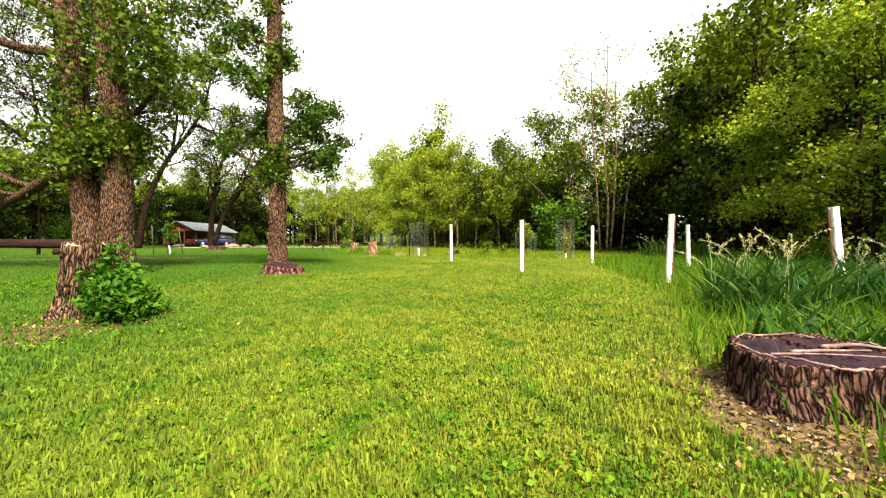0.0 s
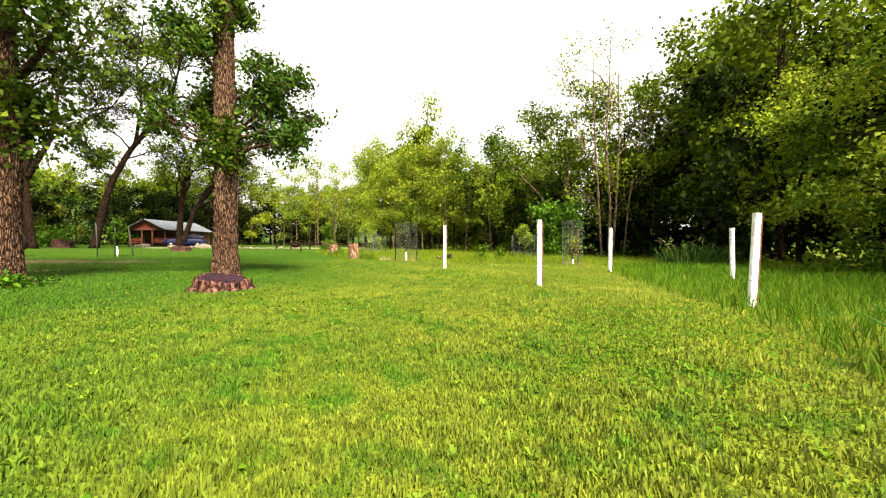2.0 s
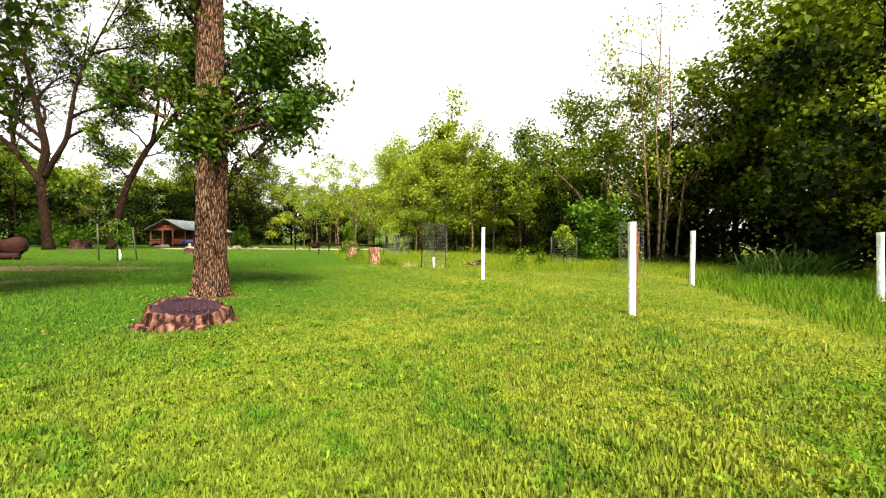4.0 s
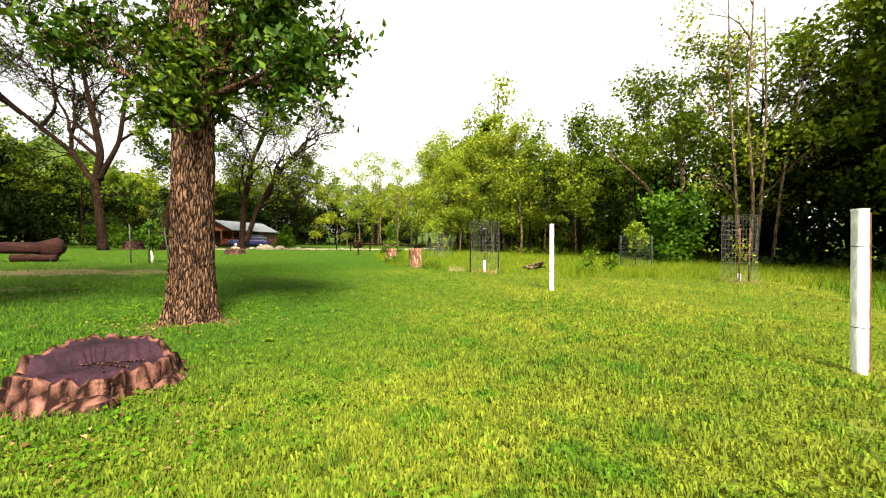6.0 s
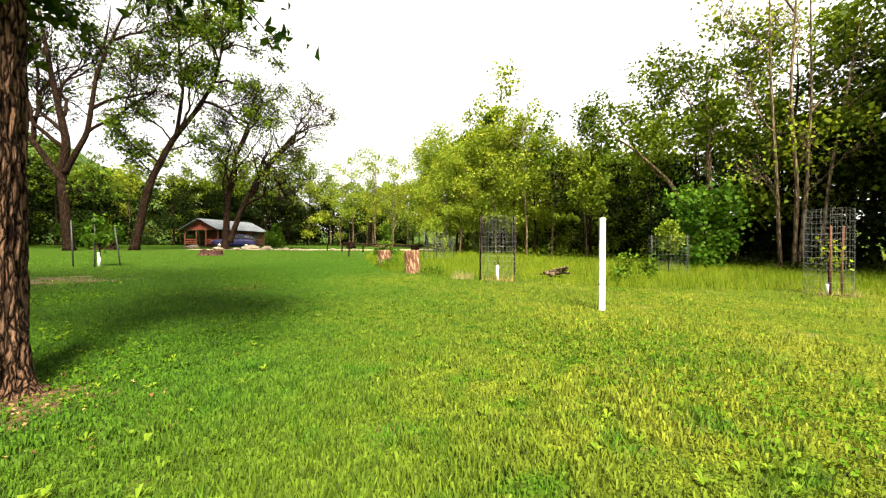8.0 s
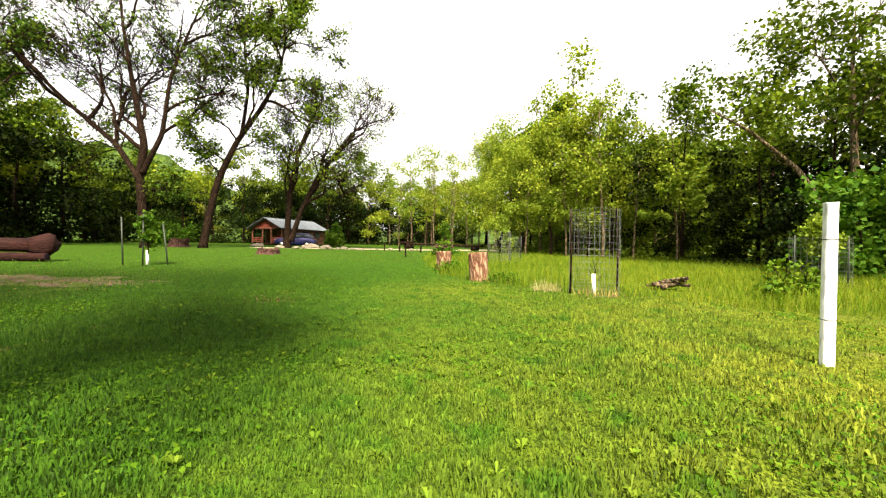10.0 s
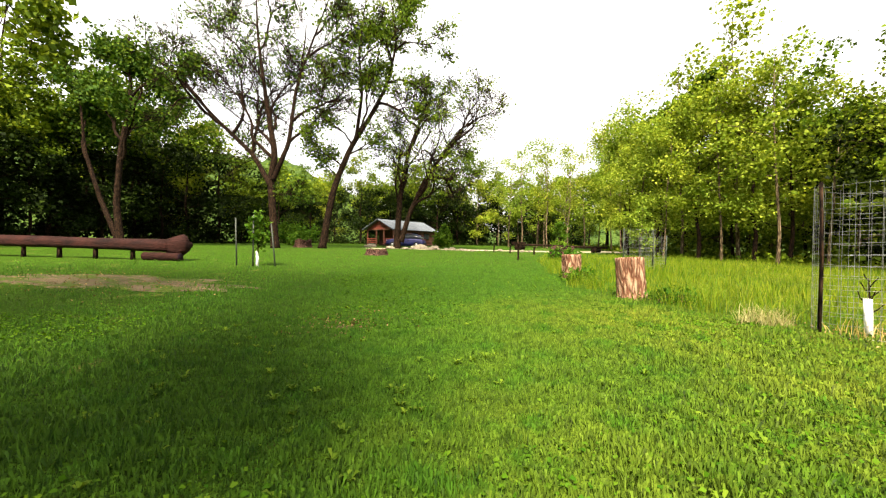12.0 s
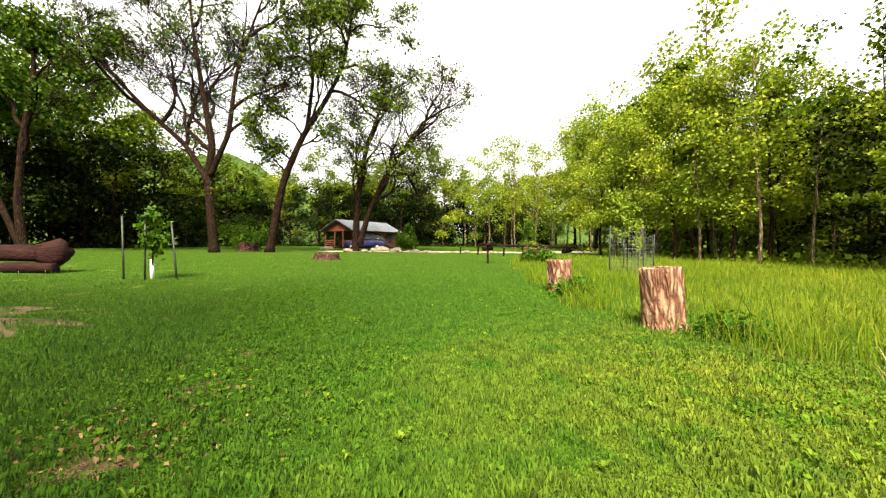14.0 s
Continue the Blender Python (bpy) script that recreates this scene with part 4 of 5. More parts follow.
def along(line, step):
    out = []
    for (x0, y0), (x1, y1) in zip(line, line[1:]):
        L = math.hypot(x1 - x0, y1 - y0)
        for k in range(max(1, round(L / step))):
            q = k / max(1, round(L / step))
            out.append((x0 + (x1 - x0) * q, y0 + (y1 - y0) * q, (y1 - y0) / L, -(x1 - x0) / L))
    return out


WOOD_RIGHT = [(15, 0), (15.5, 12), (16, 23), (15, 32), (10.5, 41), (5, 47.5), (-2, 54), (-8, 66), (-14, 84)]
WOOD_LEFT = [(-40, 6), (-52, 16), (-60, 34), (-58, 52), (-50, 68), (-38, 78), (-26, 90), (-14, 96)]
rng = np.random.default_rng(51)
tall_right = 0.84
for line, sgn in ((WOOD_RIGHT, 1), (WOOD_LEFT, -1)):
    for row, (off, step) in enumerate(((0, 4.2), (4.5, 5.2))):
        for x, y, nx, ny in along(line, step):
            x, y = x + sgn * nx * off + rng.normal(0, 0.8), y + sgn * ny * off + rng.normal(0, 0.8)
            # kinds picked so leaf colour carries sun on lit stretches, shade on dark ones
            if sgn > 0:
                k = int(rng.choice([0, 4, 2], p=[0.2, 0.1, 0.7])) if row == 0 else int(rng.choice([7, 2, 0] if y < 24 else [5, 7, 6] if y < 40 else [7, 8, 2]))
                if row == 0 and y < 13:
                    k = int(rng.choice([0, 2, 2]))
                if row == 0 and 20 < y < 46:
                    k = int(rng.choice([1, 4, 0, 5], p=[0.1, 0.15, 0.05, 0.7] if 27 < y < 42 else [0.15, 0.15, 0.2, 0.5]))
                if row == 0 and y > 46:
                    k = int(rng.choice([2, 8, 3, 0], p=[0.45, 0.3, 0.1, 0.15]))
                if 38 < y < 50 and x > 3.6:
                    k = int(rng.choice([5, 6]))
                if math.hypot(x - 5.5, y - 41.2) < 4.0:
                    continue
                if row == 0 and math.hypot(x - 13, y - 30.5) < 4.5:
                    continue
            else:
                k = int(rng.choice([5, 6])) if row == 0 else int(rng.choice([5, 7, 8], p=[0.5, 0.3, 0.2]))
            if sgn < 0 and x > -36 and rng.random() < 0.7:
                k = 8
            tallness = tall_right if sgn > 0 else ((1.0 if row == 0 else 1.4) if y < 48 else 0.74)
            far = 1.0 + (0.4 if y > 60 and sgn > 0 else 0.12 * (y > 60)) - 0.05 * (sgn > 0 and 14 < y < 40) - 0.12 * (sgn > 0 and 40 < y < 58) - 0.14 * (sgn > 0 and 38 < y < 50 and x > 3.6)
            plant(k, x, y, (1.2 if k == 2 else 1.0) * tallness * rng.uniform(0.72, 1.12) * far, rng.uniform(0, 360), rng.uniform(0.92, 1.1))
# slender pale trees standing in front of the wood
for x, y, s in ((-24, 74, 1.0), (-22, 75, 0.95), (-20.5, 74, 1.05), (-18, 76, 1.0), (-26.5, 75, 0.9), (0.2, 50, 1.15), (-3.2, 52, 1.0), (-23, 71, 0.8), (-19.2, 71, 0.85), (-16.6, 72, 0.8), (-14.8, 74, 0.9), (-12.6, 72, 0.85),
                (-10.4, 68, 0.8), (-8.8, 63, 0.75), (-6.2, 52, 0.7), (-1.0, 48, 0.75), (1.7, 46.6, 0.85), (3.8, 46, 0.7), (6.4, 44.6, 0.75), (-4.4, 48.6, 0.6)):
    plant(3, x, y, s, rng.uniform(0, 360))
for x, y, s in ((20, 34, 1.0), (21, 29, 1.0), (19.5, 24, 0.9), (17.5, 38, 0.9), (23, 32, 1.05)):
    plant(1, x, y, s, rng.uniform(0, 360))
for k, x, y, s in ((6, 21.0, 28.0, 0.95), (5, 24.0, 31.0, 1.0)):
    plant(k, x, y, s, rng.uniform(0, 360))
for x, y, s in ((-4.8, 50.5, 0.85), (-2.2, 49.5, 1.0), (0.8, 48.6, 1.05), (2.6, 48.5, 0.95), (-7.2, 54, 0.75)):
    plant(2, x, y, s, rng.uniform(0, 360))

for k in range(len(KINDS)):
    if k not in used:
        plant(k, 24 + 2.5 * k, 44 + k, 1.0)
big_tree("slender_tree", 13.5, 32.4, [[(0, 0, 0, 0.11), (0.15, 0, 4, 0.095), (-0.2, 0, 9, 0.07), (0.2, 0.2, 14, 0.045), (0.3, 0.2, 18, 0.02)], [(0.4, 0.2, 0, 0.1), (0.7, 0.2, 4, 0.085), (1.0, 0.3, 9, 0.06), (0.9, 0.3, 15, 0.03)],
                                       [(-0.4, 0.3, 0, 0.09), (-0.7, 0.2, 5, 0.08), (-1.0, 0.2, 10, 0.055), (-1.2, 0, 15.5, 0.03)], [(1.2, 0.1, 0, 0.085), (1.8, 0.2, 5, 0.07), (2.6, 0.3, 9, 0.045), (3.2, 0.3, 12.5, 0.03)]],
         [(0, 11, 20, 55, 4, 0.05), (0, 13, 200, 55, 4, 0.05), (0, 15, 90, 60, 3, 0.04), (1, 8, 0, 50, 4, 0.05), (1, 11, 60, 55, 4, 0.04), (2, 7, 180, 50, 4, 0.05), (2, 11, 160, 55, 4, 0.04), (3, 6, 10, 45, 4, 0.05), (3, 8, 340, 50, 4, 0.04), (1, 4, 330, 40, 3, 0.04), (2, 3.5, 210, 45, 3, 0.04),
          (3, 3, 30, 20, 3, 0.03), (0, 5, 250, 35, 2.5, 0.03)],
         2000, 0.18, 0.5, "cluster of slender pale half-bare trunks before dark wood", 37, PALE_BARK, LIGHT_LEAF, flare=0.2, ridges=0.03, seg=10)
big_tree("leaning_tree", 11.8, 37.2, [[(0, 0, 0, 0.17), (-0.6, 0, 2.5, 0.15), (-2.0, 0.2, 5.2, 0.12), (-4.2, 0.3, 7.4, 0.08), (-6.0, 0.3, 8.6, 0.03)], [(0.5, 0.3, 0, 0.2), (0.4, 0.3, 5, 0.17), (0.2, 0.3, 10, 0.1), (0.3, 0.3, 13, 0.03)]],
         [(0, 5, 150, 40, 3, 0.05), (0, 7, 190, 35, 3, 0.05), (1, 8, 20, 25, 4, 0.06), (1, 9, 190, 25, 4.5, 0.06), (1, 10.5, 140, 30, 4, 0.05), (1, 11.5, 330, 30, 4, 0.05), (1, 7, 260, 20, 3.5, 0.05)],
         5200, 0.22, 0.4, "half-bare tree with one pale trunk leaning outward", 38, PALE_BARK, WOOD_LEAF, flare=0.2, ridges=0.03, seg=10)

# the depth of the wood, and its undergrowth
rng = np.random.default_rng(61)
c, tr = [], Shape()
for line, sgn, high in ((WOOD_RIGHT, 1, 10.5), (WOOD_LEFT, -1, 10.5)):
    for off, step in ((10, 5), (16, 6), (23, 7)):
        for x, y, nx, ny in along(line, step):
            x, y = x + sgn * nx * off + rng.normal(0, 1), y + sgn * ny * off + rng.normal(0, 1)
            z, h = on_ground(x, y), high * (1.6 if sgn < 0 and y < 48 else 1) * rng.uniform(0.85, 1.15) * (1.45 if sgn > 0 and 14 < y < 40 else 0.95 if sgn > 0 and y < 58 else 1.0) + 0.12 * off
            tr.tube([(x, y, z - 0.1), (x, y, z + h * 0.5), (x + 0.3, y, z + h * 0.9)], [0.22, 0.16, 0.05], 6, cap=False)
            for b in range(30 if sgn > 0 and 14 < y < 40 else 17):
                q = rng.uniform(0.05, 1.0)
                wdt = 3.4 * math.sin(math.pi * (0.2 + 0.75 * q)) ** 0.7
                a = rng.uniform(0, 6.283)
                o = np.array([x + wdt * 0.7 * math.cos(a), y + wdt * 0.7 * math.sin(a), z + 0.5 + h * q * 0.95])
                c.append(o + rng.standard_normal((84, 3)) * np.array([1.25, 1.25, 0.95]))
c = np.vstack(c)
# lit crowns get the lighter leaf colour, shaded ones the dark colour
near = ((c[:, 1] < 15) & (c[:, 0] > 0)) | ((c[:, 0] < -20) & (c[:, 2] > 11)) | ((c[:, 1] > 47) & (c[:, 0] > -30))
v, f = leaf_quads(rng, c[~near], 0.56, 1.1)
deep_wood = thing("deep_wood", pose(0, 0, 0), "depth of broadleaf woodland behind the edge trees, shade put into most leaves", "wood", kind="stuff")
part_mesh("crowns", fast_mesh("crowns", v, f, SHADED_LEAF), deep_wood)
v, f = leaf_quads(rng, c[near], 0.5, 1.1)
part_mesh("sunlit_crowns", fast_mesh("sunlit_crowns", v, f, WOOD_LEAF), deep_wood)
part_mesh("trunks", tr.mesh("trunks", GREY_BARK), deep_wood)
c = []
for line, sgn in ((WOOD_RIGHT, 1), (WOOD_LEFT, -1)):
    for off, step, hh in ((-0.6, 1.6, 0.5), (3.5, 1.8, 1.2), (7.5, 1.9, 2.6), (12, 2.0, 4.0)):
        for x, y, nx, ny in along(line, step):
            x, y = x + sgn * nx * off + rng.normal(0, 0.7), y + sgn * ny * off + rng.normal(0, 0.7)
            h = hh * rng.uniform(0.5, 1.4)
            c.append(np.array([x, y, on_ground(x, y) + h * 0.5]) + rng.standard_normal((60, 3)) * np.array([0.8, 0.8, h * 0.33]))
c = np.vstack(c)
# shade under the oaks and the right-hand wood is painted by leaf colour
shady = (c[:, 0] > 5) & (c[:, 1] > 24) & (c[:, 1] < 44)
for material, pick, words in ((WOOD_LEAF, (c[:, 0] > -22) & ~shady, "low leafy undergrowth along the edge of the wood"), (SHADED_LEAF, (c[:, 0] <= -22) | shady, "low undergrowth beneath the oaks and the wood, shade put into its colour")):
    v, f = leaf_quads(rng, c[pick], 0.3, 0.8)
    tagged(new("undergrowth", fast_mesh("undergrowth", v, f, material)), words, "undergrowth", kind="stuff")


def bush(name, x, y, h, r, count, size, seed, label, leaf=BUSH_LEAF, category="bush"):
    rng = np.random.default_rng(seed)
    e = thing(name, pose(x, y, on_ground(x, y, 0.03)), label, category)
    wood, tips = Shape(), []
    for k in range(9):
        az = k * 40 + rng.uniform(-15, 15)
        el = rng.uniform(35, 80)
        limb(rng, wood, tips, (0, 0, 0), (math.cos(radians(az)) * math.cos(radians(el)), math.sin(radians(az)) * math.cos(radians(el)), math.sin(radians(el))), (h if el > 60 else r * 1.2) * rng.uniform(0.7, 1.0), 0.04 * h / 3, 1, 2, 45, 0.05, 0.15, 5, 0.55)
    part_mesh("stems", wood.mesh("stems", GREY_BARK), e)
    v, f = leaves_on(rng, tips, count, 0.11 * r + 0.08, size)
    v[:, 2] = np.maximum(v[:, 2], 0.03)
    part_mesh("leaves", fast_mesh("leaves", v, f, leaf), e)
    return e


bush("bush", 9.9, 33.6, 4.2, 1.8, 4600, 0.24, 71, "rounded bright green bush before the dark wood")
bush("bush", -30.0, 60.0, 2.0, 1.4, 1500, 0.25, 72, "low green shrub beside the cabin")
bush("bush", -47.0, 50.0, 2.2, 2.5, 2200, 0.28, 73, "spreading green shrub at the wood's edge")
bush("bush", -41.5, 47.5, 1.6, 2.2, 1800, 0.25, 74, "low spreading shrub below the wood")
bush("bush", -14.8, 60.0, 0.9, 1.0, 900, 0.2, 75, "small green shrub beside the drive", BUSH_LEAF)

# distant wooded ridge closing the horizon
ra = np.linspace(radians(-20), radians(215), 180)
rows = []
for q, up in ((0.0, -2.0), (0.25, 0.55), (0.6, 0.9), (1.0, 1.0), (1.4, 0.4)):
    rr = 120 + 40 * q + 6 * np.sin(ra * 7)
    hh = (12 + 3 * np.sin(ra * 5 + 1) + 2 * np.sin(ra * 13) + 1.2 * np.sin(ra * 41) * (q > 0) + 17 * np.clip((ra - 2.1) / 0.35, 0, 1)) * up
    rows.append(np.stack([-10 + rr * np.cos(ra), 20 + rr * np.sin(ra), 1 + hh + 0.8 * np.random.default_rng(7).standard_normal(180)], 1))
rv = np.vstack(rows)
ri = (np.arange(4)[:, None] * 180 + np.arange(179)[None, :]).reshape(-1)
FAR_WOOD = surface("far_woodland", (0.02, 0.045, 0.01), (0.06, 0.1, 0.018), 0.25, 1.6, 0.95, 1.0, 0.8, coord="World")
tagged(new("backdrop", fast_mesh("backdrop", rv, np.stack([ri, ri + 1, ri + 181, ri + 180], 1), FAR_WOOD, True)), "distant dark green wooded ridge", "distant woods", kind="structure")

# ---------------------------------------------------------------- stumps


def stump(x, y, r, h, label, seed, barkmat, topmat, flare=0.35, tilt=(0, 0), jag=0.0, oval=1.0, ridge=0.07, step=0.0, chunks=0):
    """A sawn stump: furrowed bark wall with root flare, sunken rings on the cut face."""
    rng = np.random.default_rng(seed)
    e = thing("tree_stump", pose(x, y, on_ground(x, y, 0.05), *tilt, 0), label, "tree stump")
    seg, rows = 72, 14
    ang = np.linspace(0, 2 * np.pi, seg, endpoint=False)
    lobes = 1 + sum(rng.uniform(0.02, 0.07) * np.sin(k * ang + rng.uniform(0, 6)) for k in (2, 3, 5, 7))
    fur = np.abs(np.sin(ang * 15 + 1.5 * np.sin(ang * 4 + seed))) * 0.7 + rng.uniform(0, 0.5, seg)
    rim = h + jag * (np.sin(ang * 3 + seed) * 0.5 + rng.normal(0, 0.25, seg)) + step * (np.cos(ang - 2.5) > 0.15)
    v, f = [], []
    for i in range(rows + 1):
        q = i / rows
        rr = r * lobes * (1 + flare * (1 + 0.5 * np.sin(ang * 4 + seed)) * np.exp(-q * h / 0.16)) * (1 + ridge * (fur - 0.6) * (1 + 0.4 * rng.normal(0, 0.5, seg)))
        v.append(np.stack([rr * np.cos(ang), oval * rr * np.sin(ang), q * rim], 1))
    top = v[-1].copy()
    top[:, :2] *= 0.95
    top[:, 2] += 0.008
    v.append(top)
    low = v[-1].copy()
    low[:, :2] *= 0.9
    low[:, 2] -= 0.03
    v.append(low)
    n = len(v)
    j = np.arange(seg)
    k = (j + 1) % seg
    f = np.vstack([np.stack([i * seg + j, i * seg + k, (i + 1) * seg + k, (i + 1) * seg + j], 1) for i in range(n - 1)])
    part_mesh("bark", fast_mesh("bark", np.vstack(v), f, barkmat, False), e, "rough furrowed bark")
    cut = [np.stack([low[:, 0] * q * 1.03, low[:, 1] * q * 1.03, h + (rim - h - step * (np.cos(ang - 2.5) > 0.15)) * q ** 6 + step * (q * np.cos(ang - 2.5) > 0.15) + 0.012 * np.sin(q * 34) - 0.02 + rng.normal(0, 0.004, seg)], 1) for q in np.linspace(1.0, 0.04, 16)]
    f = np.vstack([np.stack([i * seg + j, i * seg + k, (i + 1) * seg + k, (i + 1) * seg + j], 1) for i in range(15)])
    part_mesh("cut_face", fast_mesh("cut_face", np.vstack(cut), f, topmat, True), e, "weathered sawn top")
    for c in range(3):
        a = rng.uniform(0, 6.28)
        L = r * rng.uniform(0.9, 1.5)
        bm = box_bm((L * 0.7, 0.014, 0.012), (math.cos(a) * r * 0.2, math.sin(a) * r * 0.2 * oval, h + 0.0), 0.006, (0, 0, math.degrees(a)))
        part("splinter_ridge", bm, STUMP_BARK, e)
    for c in range(chunks):
        a, s_ = rng.uniform(0, 6.28), rng.uniform(0.06, 0.15)
        bm = bmesh.new()
        bmesh.ops.create_icosphere(bm, subdivisions=2, radius=1.0)
        for v_ in bm.verts:
            v_.co *= 1 + 0.5 * noise.noise(v_.co * 1.6 + Vector((c * 2.7 + seed, 0, 0)))
            v_.co = Vector((v_.co.x * s_ * 1.7, v_.co.y * s_, v_.co.z * s_ * 0.7))
        ck = part("bark_chunk", bm, barkmat, e, "loose lump of rotten bark")
        ck.matrix_basis = pose(math.cos(a) * r * 1.25, math.sin(a) * r * 1.25, s_ * 0.5, 0, 0, math.degrees(a) + 90)
    return e


stump(2.52, 2.65, 0.49, 0.34, "broad low sawn stump with dark damp top", 81, STUMP_BARK, CUT_WET, 0.16, jag=0.03, ridge=0.14)
RIM_WOOD = surface("pale_torn_sapwood", (0.08, 0.05, 0.048), (0.26, 0.175, 0.165), 9.0, 60.0, 0.8, 0.8, 0.01)
cut_stump = [o for o in scene.objects if o.name.startswith("tree_stump")][0]
rng = np.random.default_rng(83)
a_ = np.linspace(0, 2 * np.pi, 90)
s = Shape()
s.tube(np.stack([0.46 * np.cos(a_) * (1 + 0.03 * np.sin(5 * a_)), 0.46 * np.sin(a_) * (1 + 0.03 * np.sin(5 * a_)), 0.345 + 0.012 * np.sin(7 * a_) + rng.normal(0, 0.004, 90)], 1), 0.004 + 0.005 * np.abs(np.sin(9 * a_)), 6, 0.2, rng, cap=False)
part_mesh("sapwood_rim", s.mesh("sapwood_rim", RIM_WOOD, False), cut_stump, "pale torn rim of sapwood")
for pts, r_ in ((((-0.38, -0.08, 0.335), (-0.15, -0.12, 0.345), (0.1, -0.19, 0.35), (0.34, -0.26, 0.345)), 0.013), (((-0.2, -0.02, 0.335), (0.05, -0.06, 0.35), (0.26, -0.1, 0.36)), 0.02), (((0.12, 0.1, 0.335), (0.3, 0.02, 0.37), (0.4, -0.08, 0.36)), 0.026)):
    s = Shape()
    s.tube(spline([(*p_, r_) for p_ in pts], 14)[:, :3], np.linspace(0.75, 0.3, 14) * r_, 6, 0.25, rng)
    part_mesh("torn_ridge", s.mesh("torn_ridge", RIM_WOOD, False), cut_stump, "ridge of torn pale wood")
stump(-4.45, 10.95, 0.46, 0.24, "wide weathered stump with splintered red-brown bark", 82, OLD_SIDE, CUT_WET, 0.3, jag=0.06, ridge=0.12, step=0.13, chunks=9)
stump(-4.42, 24.9, 0.25, 0.9, "upright peeled stump of pale and red-brown wood", 83, SPLIT_WOOD, CUT_DRY, 0.1, (2, -4), ridge=0.1)
stump(-6.35, 28.2, 0.27, 0.82, "upright peeled stump beside tall grass", 84, SPLIT_WOOD, CUT_DRY, 0.06, (1, -2), ridge=0.14)
stump(-4.82, 5.25, 0.25, 1.02, "tall broken stump with flaking bark", 85, OAK_BARK, CUT_DRY, 0.55, (0, 5), jag=0.05, ridge=0.12)
stump(-20.8, 36.2, 0.62, 0.42, "low dark old stump on the lawn", 86, STUMP_BARK, STUMP_BARK, 0.3, jag=0.1)
stump(-37.2, 43.8, 0.8, 0.8, "mossy old stump under the oaks", 87, STUMP_BARK, STUMP_BARK, 0.3, jag=0.2)
stump(-9.9, 41.5, 0.75, 0.75, "dark rotting stump overgrown with weeds", 88, STUMP_BARK, STUMP_BARK, 0.2, jag=0.25)


def vine(x, y, h, r, count, size, seed, label):
    """A mass of climbing leaves on arching stems."""
    rng = np.random.default_rng(seed)
    e = thing("vine", pose(x, y, on_ground(x, y, 0.02)), label, "vine")
    st, c = Shape(), []
    for k in range(34):
        a, hh, rr = rng.uniform(0, 6.28), h * rng.uniform(0.3, 1.0), r * rng.uniform(0.3, 1.0)
        q = np.linspace(0, 1, 6)
        pts = np.stack([rr * q * math.cos(a), rr * q * math.sin(a), hh * np.sin(q * 2.2) / 0.95 * (1 - 0.35 * rr / r)], 1)
        st.tube(pts, np.linspace(0.008, 0.003, 6), 4, cap=False)
        c.append(pts[rng.integers(1, 6, count // 34)] + rng.standard_normal((count // 34, 3)) * 0.09)
    c = np.vstack(c)
    c[:, 2] = np.maximum(c[:, 2], 0.03)
    part_mesh("stems", st.mesh("stems", STUMP_BARK), e)
    v, f = lobed_leaves(rng, c, size * 1.15, 1.0)
    part_mesh("leaves", fast_mesh("leaves", v, f, VINE_LEAF), e)


vine(-4.12, 5.0, 0.62, 0.5, 2400, 0.075, 91, "bright green creeper spreading at the foot of a stump")
vine(-4.4, 5.15, 1.15, 0.26, 1300, 0.07, 92, "green creeper climbing a broken stump")
vine(-9.0, 11.1, 0.3, 0.9, 500, 0.1, 93, "low green weeds round the oak's foot")
vine(-9.6, 40.9, 0.9, 1.2, 1300, 0.13, 94, "weeds grown over an old stump")
vine(3.3, 1.9, 0.3, 0.5, 500, 0.07, 95, "leafy weeds beside a cut stump")
vine(-6.0, 27.6, 0.45, 0.7, 500, 0.09, 96, "low weeds between upright stumps")
vine(-3.7, 24.75, 0.24, 0.6, 460, 0.07, 97, "low weeds at the foot of an upright stump")

bush("weed", 2.6, 24.2, 0.9, 0.4, 420, 0.1, 76, "dark leafy weed standing in meadow grass", BUSH_LEAF, "weed")
bush("weed", 3.9, 25.4, 0.7, 0.35, 300, 0.1, 77, "leafy weed standing in meadow grass", BUSH_LEAF, "weed")

